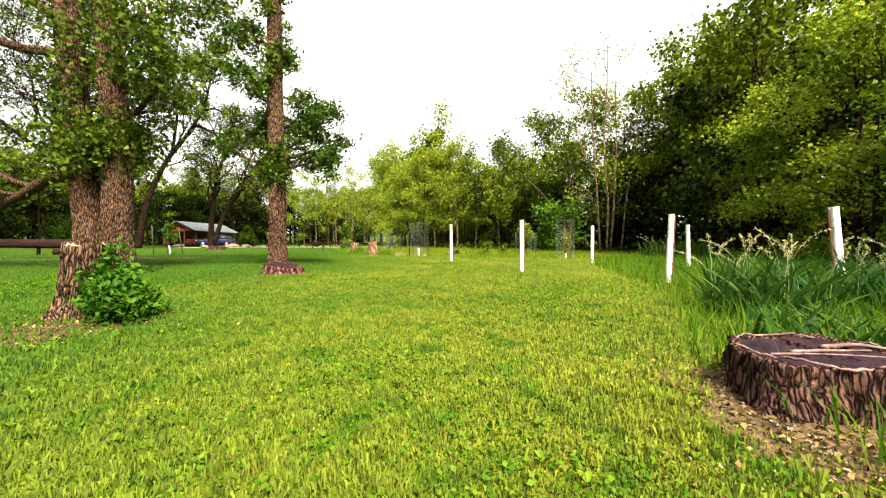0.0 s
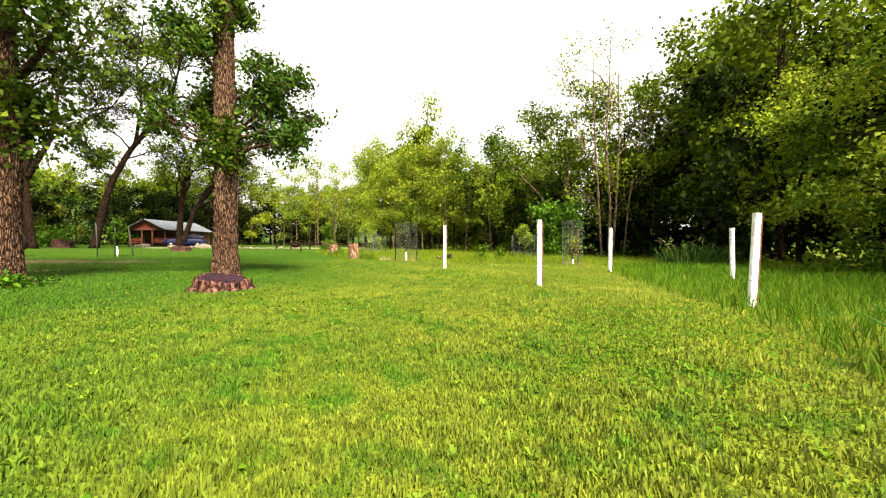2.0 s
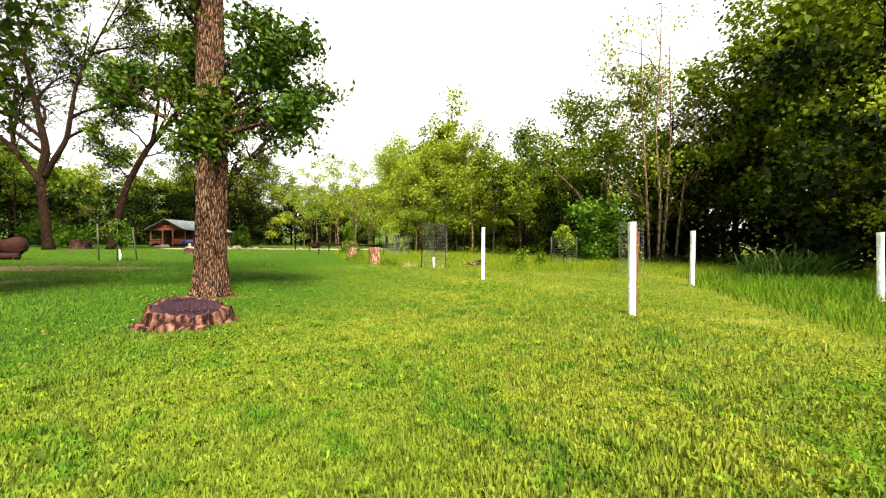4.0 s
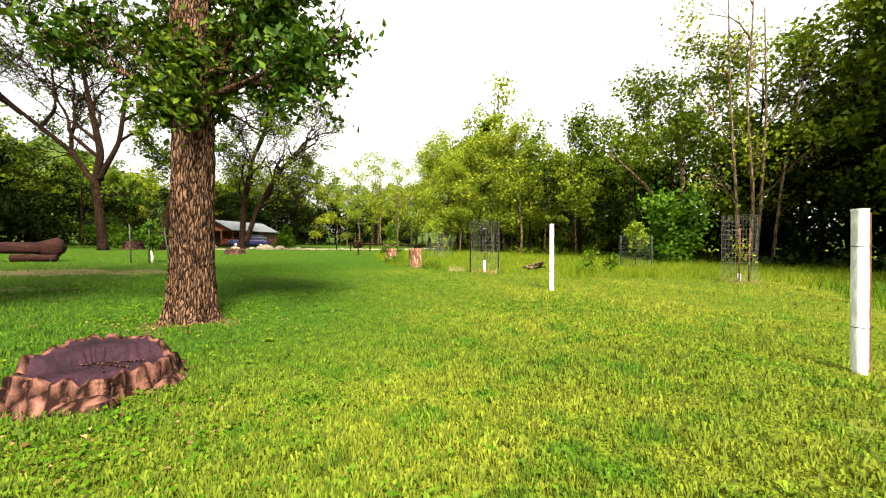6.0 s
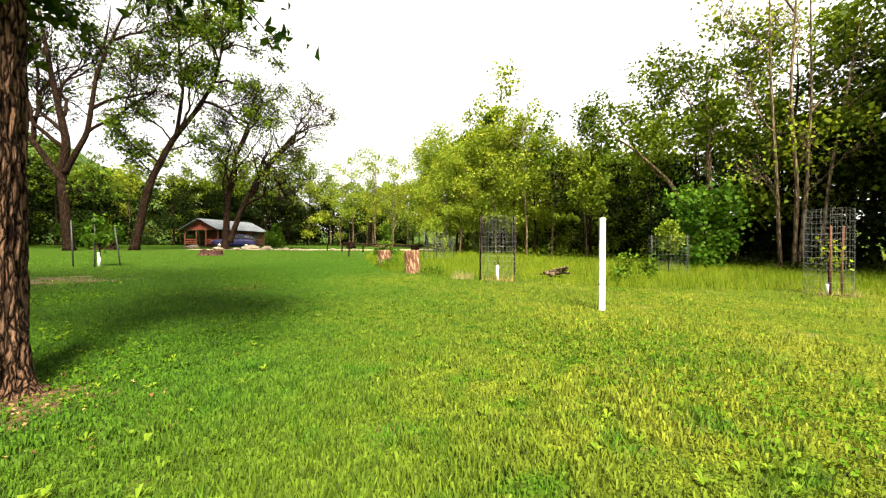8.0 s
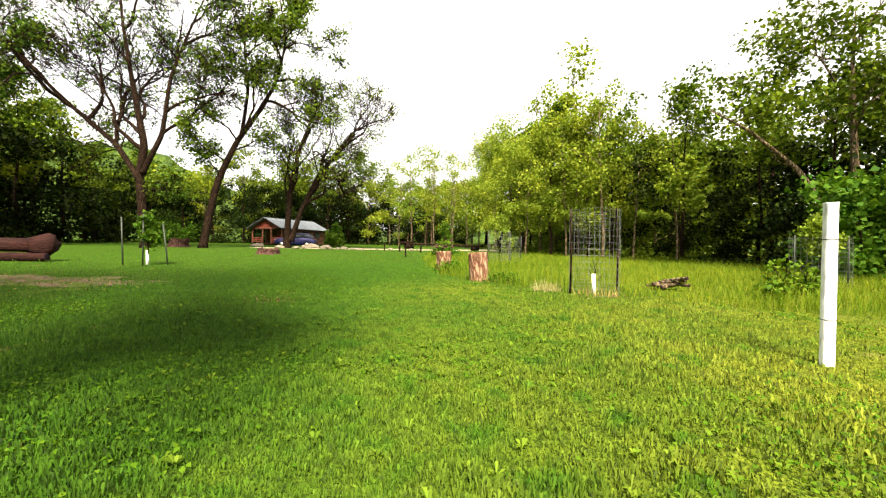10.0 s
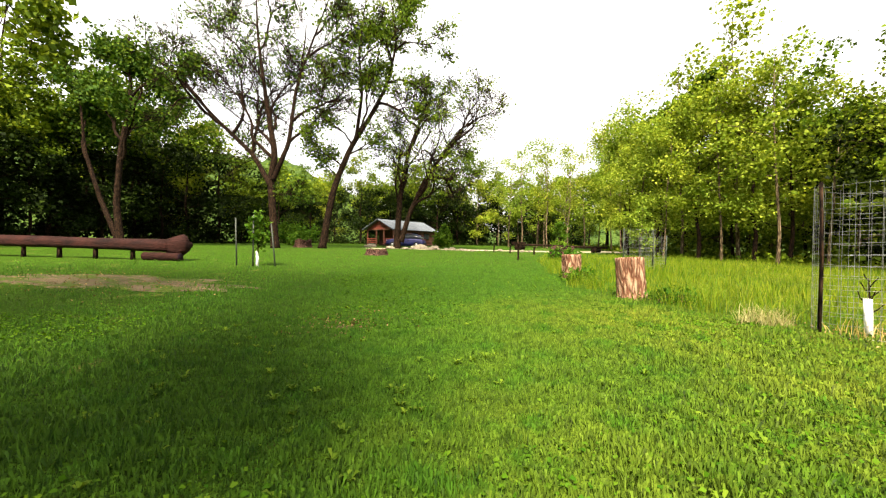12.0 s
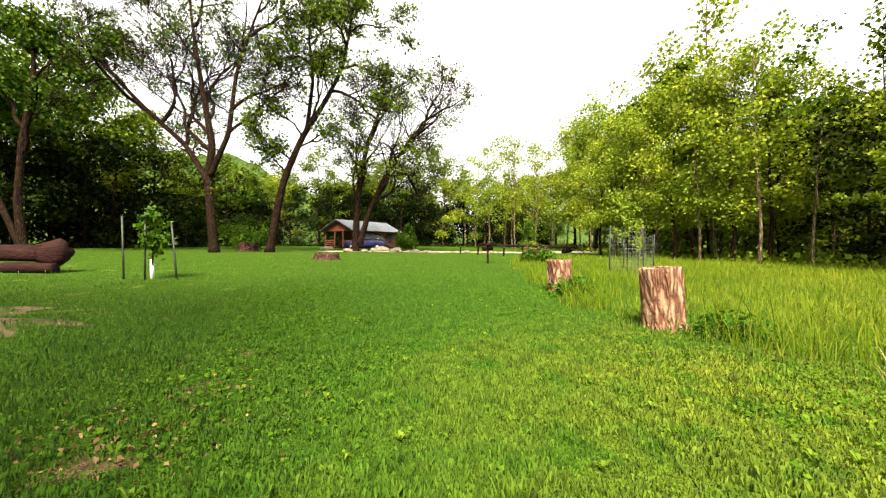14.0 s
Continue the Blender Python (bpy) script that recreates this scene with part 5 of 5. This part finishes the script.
# ---------------------------------------------------------------- tree shelters and cages


def shelter(x, y, h, lean, label, seed, stake_side=0.0, wide=0.056):
    """A white tube round a sapling, tied to a wooden stake."""
    e = thing("tree_shelter", pose(x, y, on_ground(x, y, 0.04), *lean, stake_side), label, "tree shelter", "white tree shelters on the lawn")
    seg = 20
    ang = np.linspace(0, 2 * np.pi, seg, endpoint=False)
    sq = 1.0 / np.maximum(np.abs(np.cos(ang)) ** 4 + np.abs(np.sin(ang)) ** 4, 1e-6) ** 0.25
    rings = [(wide, 0.0), (wide * 1.01, h * 0.33), (wide * 0.99, h * 0.34), (wide, h * 0.66), (wide * 0.98, h * 0.67), (wide, h - 0.02), (wide * 1.07, h - 0.005), (wide * 1.05, h), (wide * 0.93, h), (wide * 0.93, h - 0.3)]
    v = np.vstack([np.stack([r * sq * np.cos(ang), r * sq * np.sin(ang), np.full(seg, z)], 1) for r, z in rings])
    j = np.arange(seg)
    k = (j + 1) % seg
    f = np.vstack([np.stack([i * seg + j, i * seg + k, (i + 1) * seg + k, (i + 1) * seg + j], 1) for i in range(len(rings) - 1)])
    part_mesh("tube", fast_mesh("tube", v, f, TUBE, True), e)
    part("stake", box_bm((0.03, 0.03, h * 0.98), (wide + 0.024, 0, h * 0.49), 0.004), STAKE, e, "red-brown wooden stake")
    for z in (0.3, 0.78):
        s = Shape()
        a = np.linspace(0, 2 * np.pi, 17)
        s.tube(np.stack([0.02 + (wide + 0.035) * np.cos(a), (wide + 0.012) * np.sin(a), np.full(17, h * z)], 1), np.full(17, 0.004), 4, cap=False)
        part_mesh("tie", s.mesh("tie", BLACK), e, "black cable tie")


shelter(2.49, 12.42, 1.68, (0, 0), "tall white plastic tree shelter tied to a stake", 1, 0)
shelter(0.39, 18.5, 1.76, (0, -1), "tall white plastic tree shelter standing alone on lawn", 2, 80)
shelter(6.6, 17.4, 1.68, (0, 1), "tall white plastic tree shelter at the meadow edge", 3, 10)
shelter(5.44, 9.5, 1.69, (1, 2.5), "tall white plastic tree shelter leaning slightly", 4, -10)
shelter(9.03, 14.45, 1.6, (0, -1), "white plastic tree shelter in tall grass", 5, 20)
shelter(7.17, 7.05, 1.68, (0, 4.5), "leaning white plastic tree shelter in coarse grass", 6, 170, 0.062)


def cage(x, y, r, h, label, seed, posts, postmat, plant_h, tube_h=0.0, leaf_count=0, post_h=None, bottom=0.0):
    """A cylinder of welded wire on posts round a young tree."""
    rng = np.random.default_rng(seed)
    e = thing("tree_cage", pose(x, y, on_ground(x, y, 0.03)), label, "tree cage", "wire tree cages")
    wire = Shape()
    n = 30
    a = np.linspace(0, 2 * np.pi, n + 1)
    squash = 1 + 0.04 * np.sin(2 * a + seed)
    for z in np.arange(bottom + 0.05, h + 0.01, 0.15):
        wire.tube(np.stack([r * squash * np.cos(a), r * squash * np.sin(a), np.full(n + 1, z) + 0.01 * np.sin(a * 3)], 1), np.full(n + 1, 0.002), 4, cap=False)
    for i in range(n):
        p = np.array([r * squash[i] * math.cos(a[i]), r * squash[i] * math.sin(a[i])])
        wire.tube([(*p, bottom), (*(p * 1.005), h * 0.5), (*p, h + 0.02)], [0.002] * 3, 4, cap=False)
    part_mesh("wire_mesh", wire.mesh("wire_mesh", WIRE, False), e, "thin galvanised welded wire")
    ph = post_h or h + 0.05
    for az, rr in posts:
        q = Shape()
        px_, py_ = rr * math.cos(radians(az)), rr * math.sin(radians(az))
        q.tube([(px_, py_, -0.1), (px_ + 0.01, py_, ph * 0.5), (px_ + rng.normal(0, 0.02), py_, ph)], [0.024, 0.023, 0.02], 8)
        part_mesh("post", q.mesh("post", postmat), e, "upright post")
    if tube_h:
        q = Shape()
        q.tube([(0.01, 0, 0), (0, 0, tube_h * 0.5), (-0.01, 0, tube_h)], [0.045] * 3, 12)
        part_mesh("trunk_guard", q.mesh("trunk_guard", TUBE), e, "short white plastic guard")
    wood, tips = Shape(), []
    wood.tube([(0, 0, 0), (0.02, 0.01, plant_h * 0.5), (0, 0.03, plant_h)], [0.018, 0.014, 0.005], 6)
    for k in range(7):
        z = plant_h * (0.4 + 0.09 * k)
        limb(rng, wood, tips, (0.01, 0.01, z), (math.cos(k * 2.4), math.sin(k * 2.4), 0.8), 0.32 * plant_h * (1.1 - 0.1 * k), 0.008, 2, 2, 40, 0.08, 0.2, 3)
    part_mesh("sapling", wood.mesh("sapling", GREY_BARK), e)
    if leaf_count:
        v, f = leaves_on(rng, tips, leaf_count, 0.09, 0.1)
        part_mesh("leaves", fast_mesh("leaves", v, f, LIGHT_LEAF), e)


cage(-1.43, 23.2, 0.55, 2.02, "tall wire tree cage on two weathered posts", 101, ((203, 0.58), (23, 0.58)), GREY_BARK, 0.8, 0.52, 0)
cage(6.8, 21.8, 0.46, 2.15, "tall wire tree cage with two red-brown stakes", 102, ((240, 0.22), (340, 0.25)), STAKE, 1.3, 0.28, 80, 1.75)
cage(-5.0, 34.6, 0.6, 1.75, "wire tree cage with a leafy sapling inside", 103, ((200, 0.62), (30, 0.62)), DARK_STEEL, 2.5, 0, 420)
cage(6.1, 29.0, 0.75, 1.6, "wire cage filled by a bushy young tree", 104, ((190, 0.77), (0, 0.77)), DARK_STEEL, 2.1, 0, 1600)
cage(-4.6, 37.2, 0.55, 1.5, "wire tree cage in tall meadow grass", 105, ((180, 0.57), (0, 0.57)), DARK_STEEL, 1.4, 0, 120)


def young_tree(x, y, h, seed, label, stakes=True, leaf_count=700, r=0.7, size=0.13, leaf=BUSH_LEAF):
    rng = np.random.default_rng(seed)
    e = thing("young_tree", pose(x, y, on_ground(x, y, 0.03)), label, "young tree")
    wood, tips = Shape(), []
    wood.tube([(0, 0, 0), (0.03, 0, h * 0.4), (-0.02, 0.02, h * 0.75), (0, 0, h)], [0.03, 0.025, 0.016, 0.006], 7)
    for k in range(11):
        z = h * (0.36 + 0.058 * k)
        a = k * 2.4
        limb(rng, wood, tips, (0, 0, z), (math.cos(a), math.sin(a), 0.6), r * (1.1 - 0.06 * k), 0.014, 1, 2, 42, 0.05, 0.16, 3)
    part_mesh("trunk", wood.mesh("trunk", GREY_BARK), e)
    v, f = leaves_on(rng, tips, leaf_count, 0.1, size)
    part_mesh("leaves", fast_mesh("leaves", v, f, leaf), e)
    if stakes:
        q = Shape()
        q.tube([(0, 0, 0), (0, 0, 0.3), (-0.03, 0, 0.62)], [0.06, 0.055, 0.05], 12)
        part_mesh("trunk_guard", q.mesh("trunk_guard", TUBE), e, "white plastic guard")
        for dx, dy, hh, lx in ((-0.78, -0.35, 1.9, -0.12), (0.02, -0.2, 2.0, 0.0), (0.62, 0.35, 1.7, -0.3)):
            q = Shape()
            q.tube([(dx, dy, -0.1), (dx + lx * 0.5, dy, hh * 0.5), (dx + lx, dy, hh)], [0.03, 0.028, 0.028], 7)
            part_mesh("stake", q.mesh("stake", DARK_STEEL), e, "dark steel stake")
    return e


young_tree(-17.6, 25.3, 1.9, 111, "staked young tree with a white trunk guard", leaf_count=480, r=0.5)
young_tree(5.5, 41.2, 6.2, 112, "slim young tree before the dark wood", False, 1500, 1.9, 0.24, LIGHT_LEAF)
young_tree(-15.2, 62.0, 3.2, 113, "small bright sapling beside the drive", False, 700, 1.0, 0.2)
young_tree(-31.0, 62.5, 3.0, 114, "small pale green sapling near the cabin", False, 700, 1.0, 0.2)

# ---------------------------------------------------------------- logs, stones, rails


def log(name, p, q, r, label, category, seed, barkmat=LOG_BARK, rests=()):
    rng = np.random.default_rng(seed)
    p, q = np.array(p, float), np.array(q, float)
    e = thing(name, Matrix.Translation(p), label, category)
    L = np.linalg.norm(q - p)
    pts = [(q - p) * k for k in np.linspace(0, 1, 16)]
    s = Shape()
    s.tube(pts, r * (1 + 0.05 * np.sin(np.linspace(0, 9, 16) + seed)) * np.linspace(1.06, 0.92, 16), 20, 0.05, rng)
    part_mesh("bark", s.mesh("bark", barkmat, False), e)
    d = (q - p) / L
    for k, c in ((-0.012, p * 0), (0.012, q - p)):
        s = Shape()
        s.tube([c + d * k * 0.2, c + d * k], [r * 0.86, r * 0.8], 20)
        part_mesh("cut_end", s.mesh("cut_end", CUT_WET), e, "weathered sawn end")
    for fr in rests:
        c = (q - p) * fr
        s = Shape()
        side_ = np.cross(d, (0, 0, 1))
        g = on_ground(*(p + c)[:2]) - p[2]
        rr = (c[2] - r * 0.9 - g) / 2 + 0.03
        s.tube([c * (1, 1, 0) + side_ * k + np.array([0, 0, g + rr - 0.02]) for k in (-0.75, 0, 0.75)], [rr] * 3, 12, 0.04, rng)
        part_mesh("support_log", s.mesh("support_log", barkmat, False), e, "short log carrying the long one")
    return e


zl = on_ground(-22.6, 24.7)
bench = log("log_bench", (-23.0, 24.75, zl + 0.66), (-33.0, 20.2, zl + 0.78), 0.26, "long red-brown log with a thick root end, on stub posts", "log bench", 121)
s = Shape()
s.tube([(-0.25, -0.11, 0.0), (0.15, 0.07, 0.0), (0.5, 0.22, 0.03), (0.72, 0.31, 0.05)], [0.25, 0.36, 0.42, 0.3], 18, 0.13, np.random.default_rng(5))
part_mesh("root_end", s.mesh("root_end", LOG_BARK, False), bench, "knotted thick root end")
for k in range(1, 6):
    q, s = k * 0.17, Shape()
    p0 = np.array([-10.0 * q, -4.55 * q, 0.12 * q])
    g = on_ground(-23.0 + p0[0], 24.75 + p0[1]) - zl - 0.66
    s.tube([(p0[0], p0[1], g - 0.08), (p0[0], p0[1], (g + p0[2]) / 2), (p0[0], p0[1], p0[2] - 0.15)], [0.1, 0.09, 0.09], 9, 0.05, np.random.default_rng(k))
    part_mesh("stub_post", s.mesh("stub_post", GREY_BARK), bench, "dark stub carrying the log")
log("fallen_log", (-23.9, 24.1, zl + 0.17), (-22.3, 24.8, zl + 0.17), 0.19, "small dark log lying beneath a bench's end", "log", 124)
log("fallen_log", (-20.5, 60.5, on_ground(-20.5, 60.5) + 0.62), (-9.5, 58.0, on_ground(-9.5, 58) + 0.5), 0.11, "long thin log rail beside the drive", "log", 123, GREY_BARK, (0.1, 0.9))
rng = np.random.default_rng(131)
for k in range(9):
    a = rng.uniform(-60, 60)
    x, y = 0.67 + rng.uniform(-0.45, 0.45), 25.1 + rng.uniform(-0.25, 0.25)
    z = on_ground(x, y) + 0.06 + 0.022 * k
    L = rng.uniform(0.5, 1.0)
    dx, dy = math.cos(radians(a)) * L / 2, math.sin(radians(a)) * L / 2
    tagged(log("firewood", (x - dx, y - dy, z), (x + dx, y + dy, z + rng.normal(0, 0.12)), rng.uniform(0.022, 0.05), "short cut branch in a small heap", "firewood", 140 + k, PALE_BARK), group="heap of cut branches")


def stone(x, y, s, seed, label="rounded pale field stone at the drive's edge"):
    rng = np.random.default_rng(seed)
    bm = bmesh.new()
    bmesh.ops.create_icosphere(bm, subdivisions=2, radius=1.0)
    for v in bm.verts:
        n = noise.noise(v.co * 1.3 + Vector((seed * 3.1, 0, 0)))
        v.co *= 1 + 0.35 * n
        v.co.x *= s * rng.uniform(0.98, 1.02) * 1.25
        v.co.y *= s
        v.co.z *= s * 0.62
    ob = part("stone", bm, ROCK, None)
    ob.matrix_basis = pose(x, y, on_ground(x, y) + s * 0.2, 0, 0, rng.uniform(0, 360))
    tagged(ob, label, "stone", "stones along the drive")


rng = np.random.default_rng(151)
for k in range(26):
    q = k / 25
    x, y = -28.5 + 15.0 * q + rng.normal(0, 0.5), 49.6 + 4.0 * q + rng.normal(0, 0.9)
    stone(x, y, rng.uniform(0.1, 0.3) * (1.5 if k < 9 else 0.9), 160 + k)
for k, (x, y, s) in enumerate(((-34.6, 51.6, 0.55), (-35.8, 52.4, 0.4), (-27.6, 51.5, 0.6), (-26.2, 52.2, 0.5), (-29.3, 48.4, 0.35))):
    stone(x, y, s, 190 + k, "grey boulder near the parked car")

e = thing("bird_table", pose(-11.6, 38.0, on_ground(-11.6, 38.0, 0.05)), "small wooden table on a single post", "bird table")
part("post", box_bm((0.09, 0.09, 1.0), (0, 0, 0.5), 0.01), GREY_BARK, e)
part("board", box_bm((0.7, 0.5, 0.05), (0, 0, 1.02), 0.01), GREY_BARK, e)
for sx, sy, ww, dd in ((0, 0.24, 0.7, 0.03), (0, -0.24, 0.7, 0.03), (0.34, 0, 0.03, 0.45), (-0.34, 0, 0.03, 0.45)):
    part("rim", box_bm((ww, dd, 0.07), (sx, sy, 1.075), 0.005), GREY_BARK, e)
for k, (x, y) in enumerate(((-16.0, 48.2), (-18.3, 50.0), (-13.5, 47.0))):
    e = thing("marker_post", pose(x, y, on_ground(x, y, 0.05), 0, 2, 20 * k), "short grey wooden post by the drive", "post", "posts along the drive")
    part("post", box_bm((0.12, 0.12, 0.7), (0, 0, 0.35), 0.015), GREY_BARK, e)

# ---------------------------------------------------------------- cabin
CX, CY = -36.9, 58.6
cabin = thing("cabin", Matrix.Translation((CX, CY, on_ground(CX, CY, 0.05))) @ pose(0, 0, 0, 0, 0, 80), "small red-brown log cabin with porch and grey metal roof", "cabin")
CL, CW, EAVE, RIDGE, PORCH = 8.5, 5.8, 2.45, 3.75, 2.6   # x runs along the ridge, y into the wall behind
part("floor_deck", box_bm((CL, CW, 0.25), (CL / 2, CW / 2, 0.125), 0.02), GREY_BARK, cabin)
nlog = 10
for side_y, x0, x1 in ((0.12, PORCH, CL), (CW - 0.12, PORCH, CL)):
    for k in range(nlog):
        s = Shape()
        s.tube([(x0 - 0.15, side_y, 0.36 + k * 0.22), ((x0 + x1) / 2, side_y, 0.36 + k * 0.22), (x1 + 0.15, side_y, 0.36 + k * 0.22)], [0.118] * 3, 10)
        part_mesh("wall_log", s.mesh("wall_log", CABIN_LOG), cabin)
for side_x in (PORCH, CL):
    for k in range(nlog):
        s = Shape()
        s.tube([(side_x, -0.02, 0.47 + k * 0.22), (side_x, CW / 2, 0.47 + k * 0.22), (side_x, CW + 0.02, 0.47 + k * 0.22)], [0.118] * 3, 10)
        part_mesh("wall_log", s.mesh("wall_log", CABIN_LOG), cabin)
for gx_ in (0.12, CL - 0.06):
    bm = bmesh.new()
    a = [bm.verts.new(p) for p in ((gx_, 0, EAVE), (gx_, CW, EAVE), (gx_, CW / 2, RIDGE), (gx_ + 0.08, 0, EAVE), (gx_ + 0.08, CW, EAVE), (gx_ + 0.08, CW / 2, RIDGE))]
    for q in ((0, 1, 2), (5, 4, 3), (0, 3, 4, 1), (1, 4, 5, 2), (2, 5, 3, 0)):
        bm.faces.new([a[i] for i in q])
    part("gable", bm, RED_PAINT, cabin, "red boarded gable")
pitch = math.degrees(math.atan2(RIDGE - EAVE, CW / 2))
slope = math.hypot(RIDGE - EAVE, CW / 2) + 0.45
for sgn in (-1, 1):
    yy = CW / 2 + sgn * (slope / 2) * math.cos(radians(pitch))
    zz = RIDGE + 0.08 - (slope / 2) * math.sin(radians(pitch))
    roof = part("roof", box_bm((CL + 0.9, slope, 0.06), (CL / 2, yy, zz), 0.01, (-sgn * pitch, 0, 0)), ROOF_TIN, cabin, "grey ribbed metal roof")
    for k in range(16):
        bm = box_bm((0.03, slope, 0.03), (-0.4 + k * (CL + 0.8) / 15, yy, zz + 0.045), 0.005, (-sgn * pitch, 0, 0))
        part("roof_rib", bm, ROOF_TIN, roof)
for y_ in (0.12, CW * 0.36, CW * 0.64, CW - 0.12):
    part("porch_post", box_bm((0.16, 0.16, EAVE - 0.2), (0.16, y_, 0.25 + (EAVE - 0.2) / 2), 0.02), CABIN_LOG, cabin)
for y0, y1 in ((0.2, CW * 0.34), (CW * 0.66, CW - 0.2)):
    for z in (0.55, 0.8, 1.05):
        part("porch_rail", box_bm((0.05, y1 - y0, 0.14), (0.14, (y0 + y1) / 2, z), 0.01), RED_PAINT, cabin, "red painted rail board")
for z in (0.55, 0.8, 1.05):
    part("porch_rail", box_bm((PORCH - 0.3, 0.05, 0.14), (PORCH / 2 + 0.1, 0.1, z), 0.01), RED_PAINT, cabin, "red painted rail board")
part("porch_beam", box_bm((0.18, CW, 0.2), (0.16, CW / 2, EAVE - 0.05), 0.02), CABIN_LOG, cabin)
dr = part("door", box_bm((0.07, 0.95, 2.0), (PORCH - 0.15, CW * 0.5, 1.28), 0.01), RED_PAINT, cabin, "red plank door")
part("handle", box_bm((0.06, 0.04, 0.12), (PORCH - 0.21, CW * 0.5 - 0.36, 1.2), 0.01), CHROME, dr)
for x_ in (4.2, 6.6):
    wd = part("window", box_bm((1.1, 0.06, 0.95), (x_, -0.03, 1.55), 0.01), GREY_BARK, cabin, "dark framed window")
    for dx in (-0.25, 0.25):
        part("pane", box_bm((0.42, 0.02, 0.78), (x_ + dx, -0.068, 1.55)), GLASS, wd)

# ---------------------------------------------------------------- parked car
car = thing("car", Matrix.Translation((-30.9, 53.4, on_ground(-30.9, 53.4))) @ pose(0, 0, 0, 0, 0, 22), "dark blue parked estate car on the gravel", "car")
prof = [(-2.2, 0.45, 0.62), (-2.15, 0.38, 0.95), (-1.6, 0.28, 1.02), (-0.95, 0.25, 1.08), (0.0, 0.24, 1.1), (1.2, 0.25, 1.1), (1.95, 0.3, 1.06), (2.2, 0.42, 0.9), (2.24, 0.5, 0.66)]
cab = [(-1.15, 1.05, 1.08), (-0.45, 1.05, 1.5), (0.2, 1.05, 1.6), (1.2, 1.05, 1.58), (1.75, 1.05, 1.42), (2.05, 1.05, 1.08)]


def loft(sections, half, inset, bm):
    rows = []
    for x, z0, z1 in sections:
        h = z1 - z0
        ys = ((-half + 0.06, z0), (-half, z0 + h * 0.35), (-half + inset * 0.6, z0 + h * 0.8), (-half + inset, z1), (half - inset, z1), (half - inset * 0.6, z0 + h * 0.8), (half, z0 + h * 0.35), (half - 0.06, z0))
        rows.append([bm.verts.new((x, y, z)) for y, z in ys])
    for a, b in zip(rows, rows[1:]):
        for i in range(8):
            bm.faces.new((a[i], a[(i + 1) % 8], b[(i + 1) % 8], b[i]))
    bm.faces.new(rows[0])
    bm.faces.new(rows[-1][::-1])
    return bm


part("body", loft(prof, 0.9, 0.12, bmesh.new()), CAR_PAINT, car, "", True)
gl = part("greenhouse", loft(cab, 0.82, 0.22, bmesh.new()), GLASS, car, "dark tinted windows", True)
part("roof", loft([(-0.42, 1.49, 1.53), (0.2, 1.59, 1.64), (1.2, 1.57, 1.62), (1.72, 1.42, 1.46)], 0.64, 0.08, bmesh.new()), CAR_PAINT, car, "", True)
for sy in (-1, 1):
    for x_ in (-0.05, 0.85, 1.55):
        part("pillar", box_bm((0.07, 0.05, 0.52), (x_, sy * 0.72, 1.32), 0.01, (sy * 24, 0, 0)), CAR_PAINT, gl)
    for x_ in (-1.4, 1.38):
        s = Shape()
        s.tube([(x_, sy * 0.72, 0.34), (x_, sy * 0.74, 0.34), (x_, sy * 0.88, 0.34), (x_, sy * 0.92, 0.34)], [0.3, 0.34, 0.34, 0.3], 24)
        wheel = part_mesh("wheel", s.mesh("wheel", BLACK), car, "black tyre with alloy rim")
        s = Shape()
        s.tube([(x_, sy * 0.9, 0.34), (x_, sy * 0.93, 0.34)], [0.21, 0.19], 16)
        part_mesh("rim", s.mesh("rim", CHROME), wheel, "alloy rim")
    part("headlight", box_bm((0.12, 0.34, 0.14), (-2.12, sy * 0.66, 0.82), 0.03), LAMP_LENS, car, "clear headlight")
    part("tail_light", box_bm((0.08, 0.18, 0.3), (2.17, sy * 0.74, 0.95), 0.03), RED_PAINT, car, "red tail light")
    part("wing_mirror", box_bm((0.12, 0.2, 0.14), (-0.7, sy * 0.95, 1.12), 0.03), CAR_PAINT, car)
part("bumper", box_bm((0.14, 1.7, 0.2), (-2.2, 0, 0.5), 0.05), BLACK, car, "dark bumper")
part("bumper", box_bm((0.14, 1.7, 0.2), (2.22, 0, 0.5), 0.05), BLACK, car, "dark bumper")
